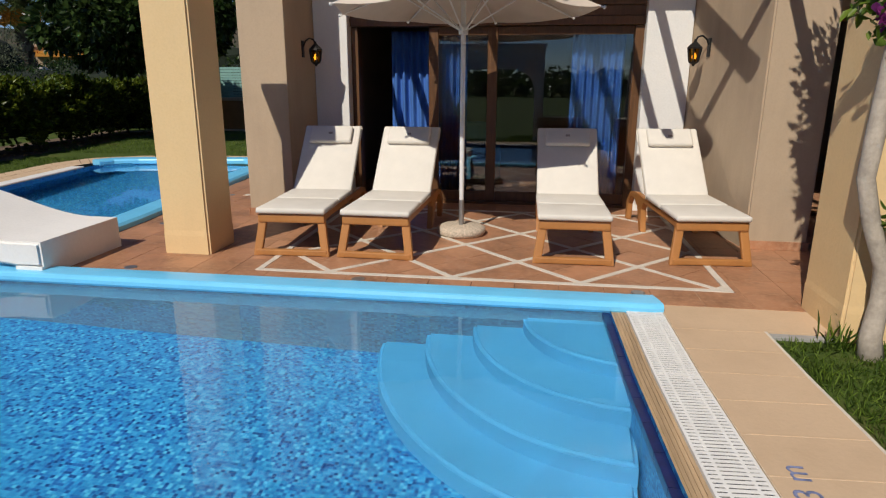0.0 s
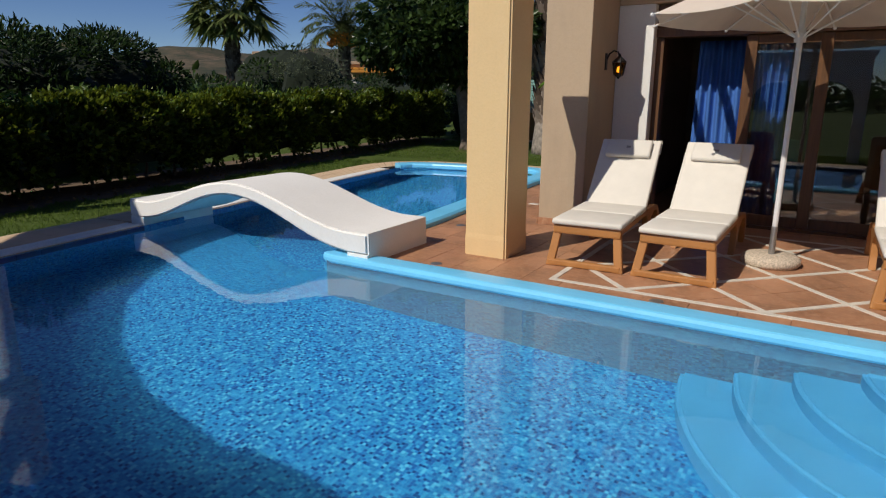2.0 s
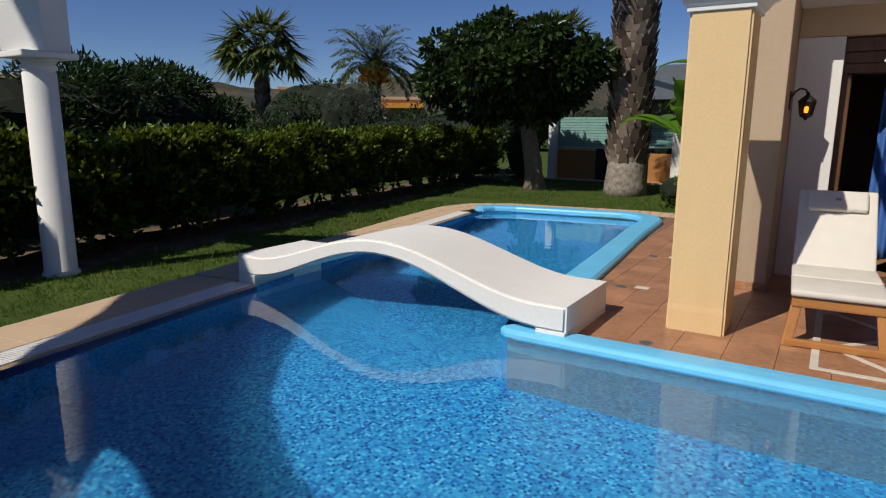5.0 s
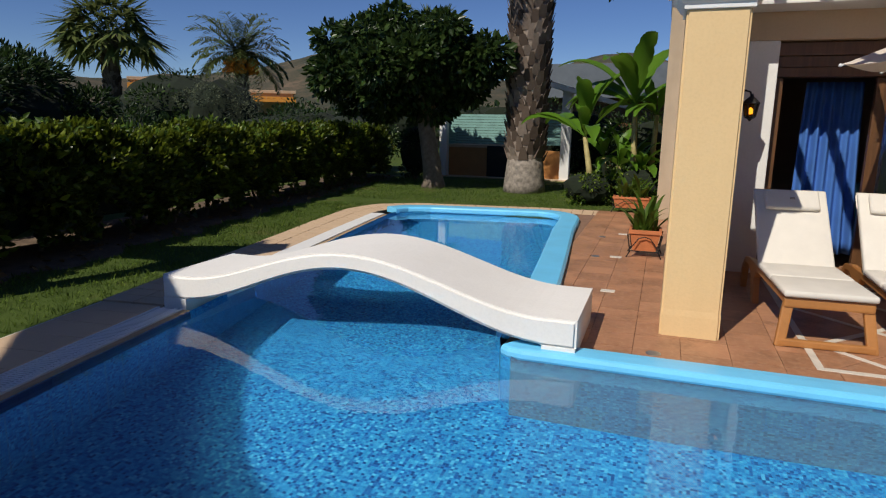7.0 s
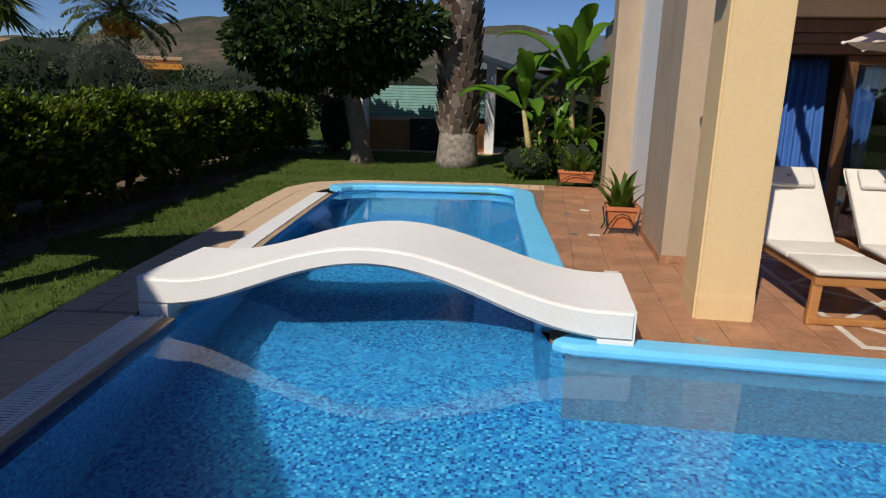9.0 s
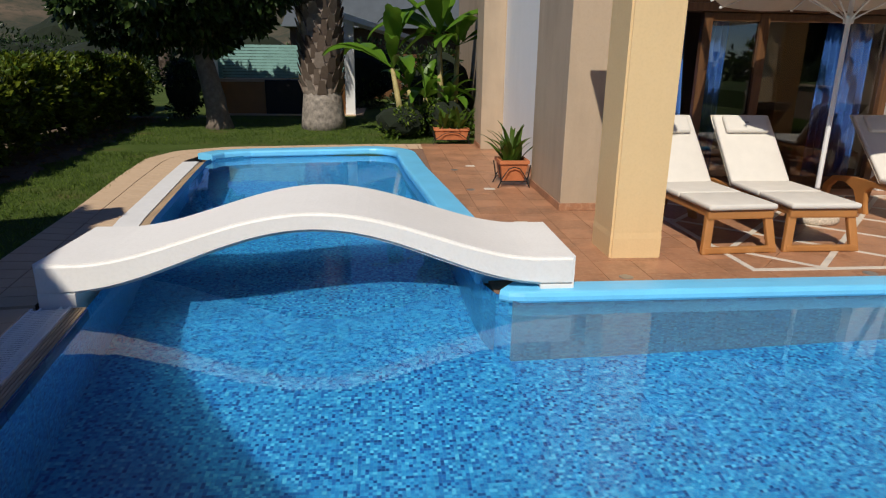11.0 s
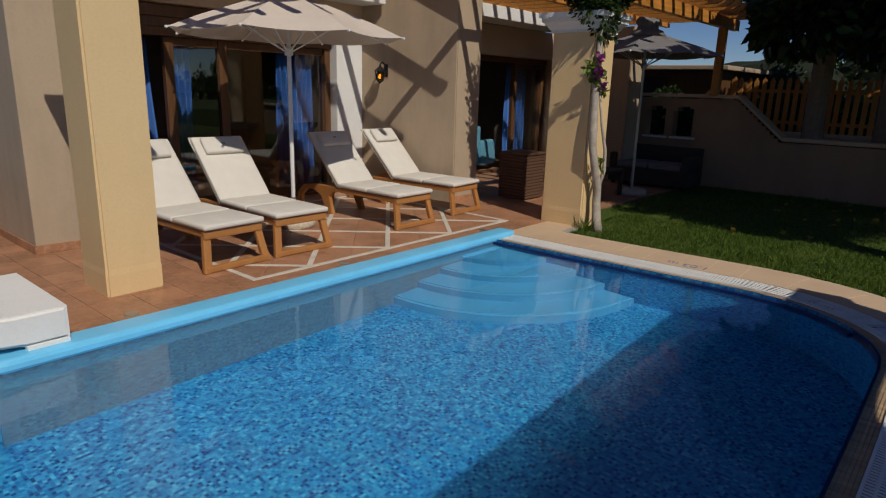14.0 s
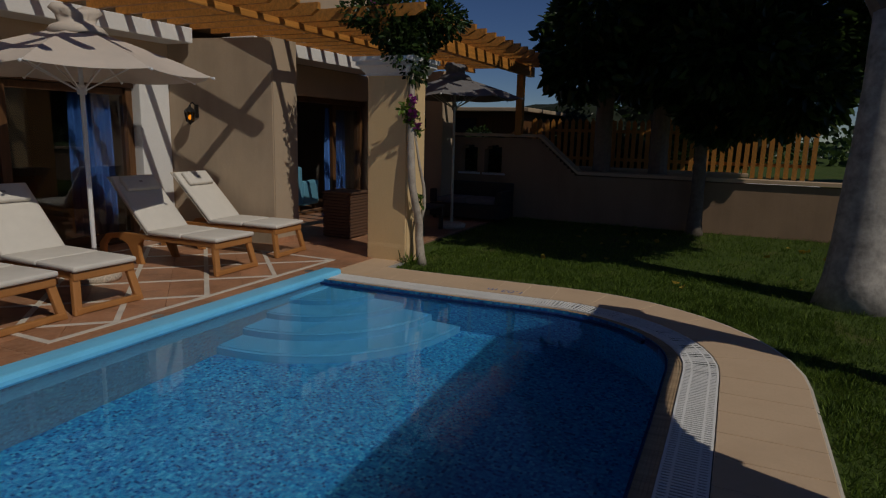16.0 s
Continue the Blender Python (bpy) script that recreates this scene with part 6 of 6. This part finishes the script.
# ---- garden kiosk to the north ----
def build_kiosk():
    k = thing("garden_kiosk", "white-framed garden kiosk with green slatted panels and timber bar", "kiosk", (-7.35, 20.7, -0.03))
    k.scale = (1.1, 1.1, 1.1)
    green = plain("green_slat", (0.19, 0.36, 0.33), 0.15, 5, 0.6)
    part("post", boxes((-1.72, -1.50, -0.9, -0.7, 0.0, 2.05), bevel=0.01), M_WHITE, k)
    part("post", boxes((1.75, 2.0, -0.9, -0.65, 0.0, 2.5), bevel=0.01), M_WHITE, k)
    for i in range(11):
        part("slat", boxes((-1.49, 1.74, -0.72, -0.69, 0.95 + 0.075 * i, 1.015 + 0.075 * i), bevel=0.003), green, k)
    for i in range(9):
        part("side_slat", boxes((-1.70, -1.67, -0.69 + 0.13 * i, -0.58 + 0.13 * i, 0.05, 1.75), bevel=0.003), green, k)
    part("counter", boxes((-1.49, 0.2, -0.74, 0.0, 0.84, 0.92), bevel=0.01), M_STONE, k)
    part("bar_front", boxes((-1.49, -0.35, -0.70, -0.66, 0.0, 0.838), bevel=0.004), M_WOOD, k)
    part("black_box", boxes((-0.34, 1.1, -0.76, 0.0, 0.0, 0.90), bevel=0.03), M_IRON, k)
    part("bar_front", boxes((1.12, 1.73, -0.70, -0.66, 0.0, 0.80), bevel=0.004), M_WOOD, k)
    part("plinth", boxes((-1.8, 2.2, -1.0, 1.5, 0.0, 0.03)), M_STONE, k)
    bm = bmesh.new()
    a = [(1.1, -1.1, 2.75), (2.1, -1.1, 2.45), (3.6, -1.1, 2.0), (3.6, -1.1, 1.9), (2.05, -1.1, 2.33), (1.1, -1.1, 2.60)]
    vs = [bm.verts.new(p) for p in a]
    vt = [bm.verts.new((x, y + 2.6, z)) for x, y, z in a]
    bm.faces.new(vs)
    bm.faces.new(vt[::-1])
    for i in range(6):
        bm.faces.new((vs[i], vt[i], vt[(i + 1) % 6], vs[(i + 1) % 6]))
    bmesh.ops.recalc_face_normals(bm, faces=bm.faces)
    part("roof", bm, M_WHITE, k)


build_kiosk()
part_roof = thing("far_pavilion", "grey-roofed pavilion behind the banana plants", "building", (-3.0, 27.0, 0))
part("wall", boxes((-5.0, 4.0, 0.5, 4.0, 0.0, 2.9)), M_DOOR, part_roof)
M_SLATE = plain("grey_roof", (0.11, 0.13, 0.15), 0.15, 3, 0.8)
_bm = bmesh.new()
extrude_xz(_bm, [(-5.2, 2.7), (4.4, 2.7), (3.4, 4.0), (-4.6, 4.0)], -0.4, 4.4)
part("roof", _bm, M_SLATE, part_roof)


def build_garden_house():
    g = thing("garden_house", "low dark timber garden house behind the wall", "building", (11.3, 7.4, 0.55))
    part("wall", boxes((-0.9, 3.0, -1.9, 2.4, 0.0, 1.65), bevel=0.02), M_DOOR, g)
    # beige for a white roof, its shade put into the colour
    part("roof", boxes((-1.15, 3.2, -2.1, 2.6, 1.653, 1.75), bevel=0.02), M_BEIGE, g, "flat pale roof slab")
    # near-black plate standing for the dark of an open doorway
    part("doorway", boxes((-0.93, -0.902, -0.7, 0.3, 0.05, 1.5)), M_DARK, g)


build_garden_house()
shrub("shrub", "dense dark evergreen behind the garden wall", "shrub", (9.9, 6.3, 0.58), (0.7, 0.8, 0.62), 3000, 0.10, G_TREE, 29, 0.5, 12, 0.35)
shrub("shrub", "tall dense dark evergreen beyond the fence", "shrub", (14.6, 5.6, 0.58), (1.4, 2.4, 1.15), 6000, 0.14, G_TREE, 36, 0.5, 16, 0.33)
shrub("shrub", "tall dense dark evergreen beyond the fence", "shrub", (15.4, 2.2, 0.58), (1.3, 2.8, 1.3), 8000, 0.14, G_TREE, 37, 0.5, 16, 0.33)
shrub("shrub", "dense dark evergreen behind the garden wall", "shrub", (12.4, 3.9, 0.58), (0.9, 1.5, 0.62), 3600, 0.12, G_TREE, 30, 0.5, 12, 0.35)


# ---- villas beyond the hedge ----
M_AWNING = plain("orange_awning", (0.66, 0.28, 0.04), 0.15, 3, 0.8)


def villa(at, w, d, hgt, rz, label, awning=True):
    t = thing("villa", label, "house", at, "villas beyond the hedge", rz=rz)
    part("wall", boxes((-w / 2, w / 2, 0, d, 0, hgt), bevel=0.03), M_BEIGE, t)
    part("roof", boxes((-w / 2 - 0.15, w / 2 + 0.15, -0.15, d + 0.15, hgt + 0.003, hgt + 0.22), bevel=0.03), M_BEIGE, t)
    for k in range(3):
        x = -w / 2 + w * (k + 0.5) / 3
        win = part("window", boxes((x - 0.7, x + 0.7, -0.03, -0.002, 0.2, 2.1)), M_DOOR, t)
        part("pane", boxes((x - 0.6, x + 0.6, -0.04, -0.031, 0.3, 2.0)), M_DARK, win)
    if awning:
        for i in range(int(w / 0.45)):
            x = -w / 2 + 0.45 * i
            part("awning_slat", boxes((x, x + 0.40, -2.6, -0.05, hgt - 0.42, hgt - 0.28)), M_AWNING, t)
        part("awning_beam", boxes((-w / 2, w / 2, -2.62, -2.5, hgt - 0.62, hgt - 0.43)), M_AWNING, t, "orange pergola beam")
    return t


villa((-33.5, 34.0, 0), 3.4, 5.0, 4.0, 42, "low beige villa with an orange pergola")
villa((-28.2, 38.0, 0), 3.6, 5.0, 3.4, 35, "low beige villa with an orange pergola")
villa((-33.0, 14.0, 0), 10.0, 5.0, 3.5, 50, "low white villa with a flat roof", False)
parasol((-24.0, 12.6, 0), 1.5, 2.35, 2.8, M_CANVAS, M_METAL, "white parasol outside a far villa", M_PEBBLE)
parasol((-25.5, 31.0, 0), 1.4, 2.0, 2.5, M_CANVAS, M_METAL, "white parasol outside a far villa", M_PEBBLE)


# ---- hills ----
def build_hills():
    m = Mat("dry_hillside", 0.95, spec=0.1)
    n1 = m.noise(0.035, 8, 0.65)
    n2 = m.noise(0.25, 6, 0.7)
    c = m.ramp(n1, [(0.35, (0.030, 0.036, 0.018)), (0.52, (0.085, 0.068, 0.038)), (0.68, (0.16, 0.11, 0.068))])
    c = m.mix(m.math("MULTIPLY", m.ramp(n2, [(0.45, (0, 0, 0)), (0.6, (1, 1, 1))]), 0.65), c, (0.030, 0.040, 0.020))
    # a little blue mixed into the colour for the haze of distance
    m.colour(m.mix(0.06, c, (0.16, 0.20, 0.27)))
    bm = bmesh.new()
    cols, rows = 150, 14
    grid = []
    for j in range(rows + 1):
        v = j / rows
        line = []
        for i in range(cols + 1):
            a = radians(-75 + 150 * i / cols)
            r = 210 + 200 * v
            x, y = -r * math.sin(a), r * math.cos(a)
            ridge = 12 + 27 * math.exp(-((a - 0.50) / 0.20) ** 2) + 30 * math.exp(-((a - 0.07) / 0.17) ** 2) + 6 * math.exp(-((a - 0.95) / 0.3) ** 2)
            z = -2 + ridge * 1.05 * math.sin(0.5 * math.pi * v) + v * 10 * (noise.fractal(Vector((x * 0.012, y * 0.012, 0)), 1.0, 2.0, 5))
            line.append(bm.verts.new((x, y, z)))
        grid.append(line)
    for j in range(rows):
        for i in range(cols):
            bm.faces.new((grid[j][i], grid[j][i + 1], grid[j + 1][i + 1], grid[j + 1][i]))
    bmesh.ops.recalc_face_normals(bm, faces=bm.faces)
    tagged(link_mesh("backdrop", bm, m.m, True), "dry scrub-covered hills in the distance", "hills", kind="structure")


build_hills()


def far_woods():
    rng = np.random.default_rng(81)
    pts = []
    for k in range(330):
        a = radians(rng.uniform(-180, 180))
        r = rng.uniform(45, 95)
        c = np.array([-r * math.sin(a), r * math.cos(a), rng.uniform(0.6, 1.3)])
        if -12 < c[0] < 14 and -30 < c[1] < 50:
            continue
        s = rng.uniform(1.4, 2.6)
        p, _ = blob_points(rng, [(tuple(c), (s * 1.3, s * 1.3, s * 0.9))], 150, 0.4)
        pts.append(p)
    ob = leaf_cloud("woods", np.concatenate(pts), 0.6, G_TREE, None, 0.7, 0.0, None, 82)
    tagged(ob, "dark scrub and trees beyond the villas", "trees", kind="stuff")


far_woods()


# ---- depth mark painted on the coping ----
def build_mark():
    cu = bpy.data.curves.new("depth_mark", "FONT")
    cu.body, cu.size, cu.extrude = "1.03 m", 0.155, 0.0006
    tmp = bpy.data.objects.new("depth_mark_curve", cu)
    scene.collection.objects.link(tmp)
    me = bpy.data.meshes.new_from_object(tmp)
    scene.collection.objects.unlink(tmp)
    bpy.data.objects.remove(tmp)
    me.materials.append(plain("faded_blue_paint", (0.17, 0.20, 0.34), 0.6, 30, 0.8))
    ob = new("depth_mark", me)
    ob.matrix_basis = pose(2.085, 2.66, 0.0022, 0, 0, 90)
    tagged(ob, "faded blue painted depth mark on the coping", "painted mark")


build_mark()


# ---- grass ----
def build_grass():
    rng = np.random.default_rng(91)
    spots = []

    def zone(x0, x1, y0, y1, n, keep=None):
        x, y = rng.uniform(x0, x1, n), rng.uniform(y0, y1, n)
        ok = np.ones(n, bool) if keep is None else keep(x, y)
        spots.append(np.stack([x[ok], y[ok], np.full(ok.sum(), -0.04)], 1))

    west = lambda x, y: (x < -7.24 - 0.13 * (y - 4.9) - 0.03) & (x > -8.55 - 0.12 * (y - 4) + 0.12 * np.sin(y * 3.3) + 0.08 * np.sin(y * 7.9))
    zone(-11.0, -6.2, 0.5, 12.3, 52000, west)
    zone(-11.0, -2.6, 12.6, 18.5, 26000, lambda x, y: y > 13.25 - 0.5 * np.clip(-5 - x, 0, 1) * 0)
    out = offset(COPE, 0.975)
    ex, ey = np.array([p[0] for p in out]), np.array([p[1] for p in out])

    def east(x, y):
        d = np.full(x.shape, 9.0)
        lim = np.interp(y, ey[:14][::-1], ex[:14][::-1])
        return (x > lim + 0.01) & ~((x < 3.4) & (y > 4.5)) & ~((x > 3.0) & (y > 5.0))
    zone(1.0, 4.2, 0.4, 4.6, 46000, east)
    zone(4.2, 8.2, -3.0, 4.95, 34000, lambda x, y: y < 5.02)
    zone(0.2, 4.2, -2.0, 0.4, 16000, lambda x, y: (y < 0.05) | (x > 1.75))
    edge = np.array(resample(COPE, 0.1))
    far = lambda x, y: np.min(np.hypot(x[:, None] - edge[None, :, 0], y[:, None] - edge[None, :, 1]), 1) > 0.975
    zone(0.9, 2.9, -0.25, 1.6, 12000, far)
    zone(-1.6, 1.0, -0.5, 0.3, 9000, far)
    pts = np.concatenate(spots)
    tuft = 0.5 + 0.5 * np.sin(pts[:, 0] * 7.3 + 2 * np.sin(pts[:, 1] * 5.1)) * np.sin(pts[:, 1] * 8.7 + 1.7 * np.sin(pts[:, 0] * 4.3))
    ob = leaf_cloud("grass", pts, 0.038 + 0.034 * tuft, G_GRASS, None, 0.10, -1.2, None, 92)
    tagged(ob, "short green lawn grass", "grass", kind="stuff")
    # a few fallen yellow leaves
    dry = leaf("fallen_leaf", (0.30, 0.20, 0.03), (0.55, 0.42, 0.06), 0.7)
    p = np.stack([rng.uniform(3.2, 7.6, 26), rng.uniform(-0.5, 3.4, 26), np.full(26, 0.012)], 1)
    ob = leaf_cloud("fallen_leaves", p, 0.10, dry, None, 0.7, 0.0, np.stack([rng.normal(size=26), rng.normal(size=26), np.zeros(26)], 1) * 3, 93)
    tagged(ob, "yellow fallen leaves on the lawn", "leaves", kind="stuff")


build_grass()


# ---- deck pieces ----
build_deck()
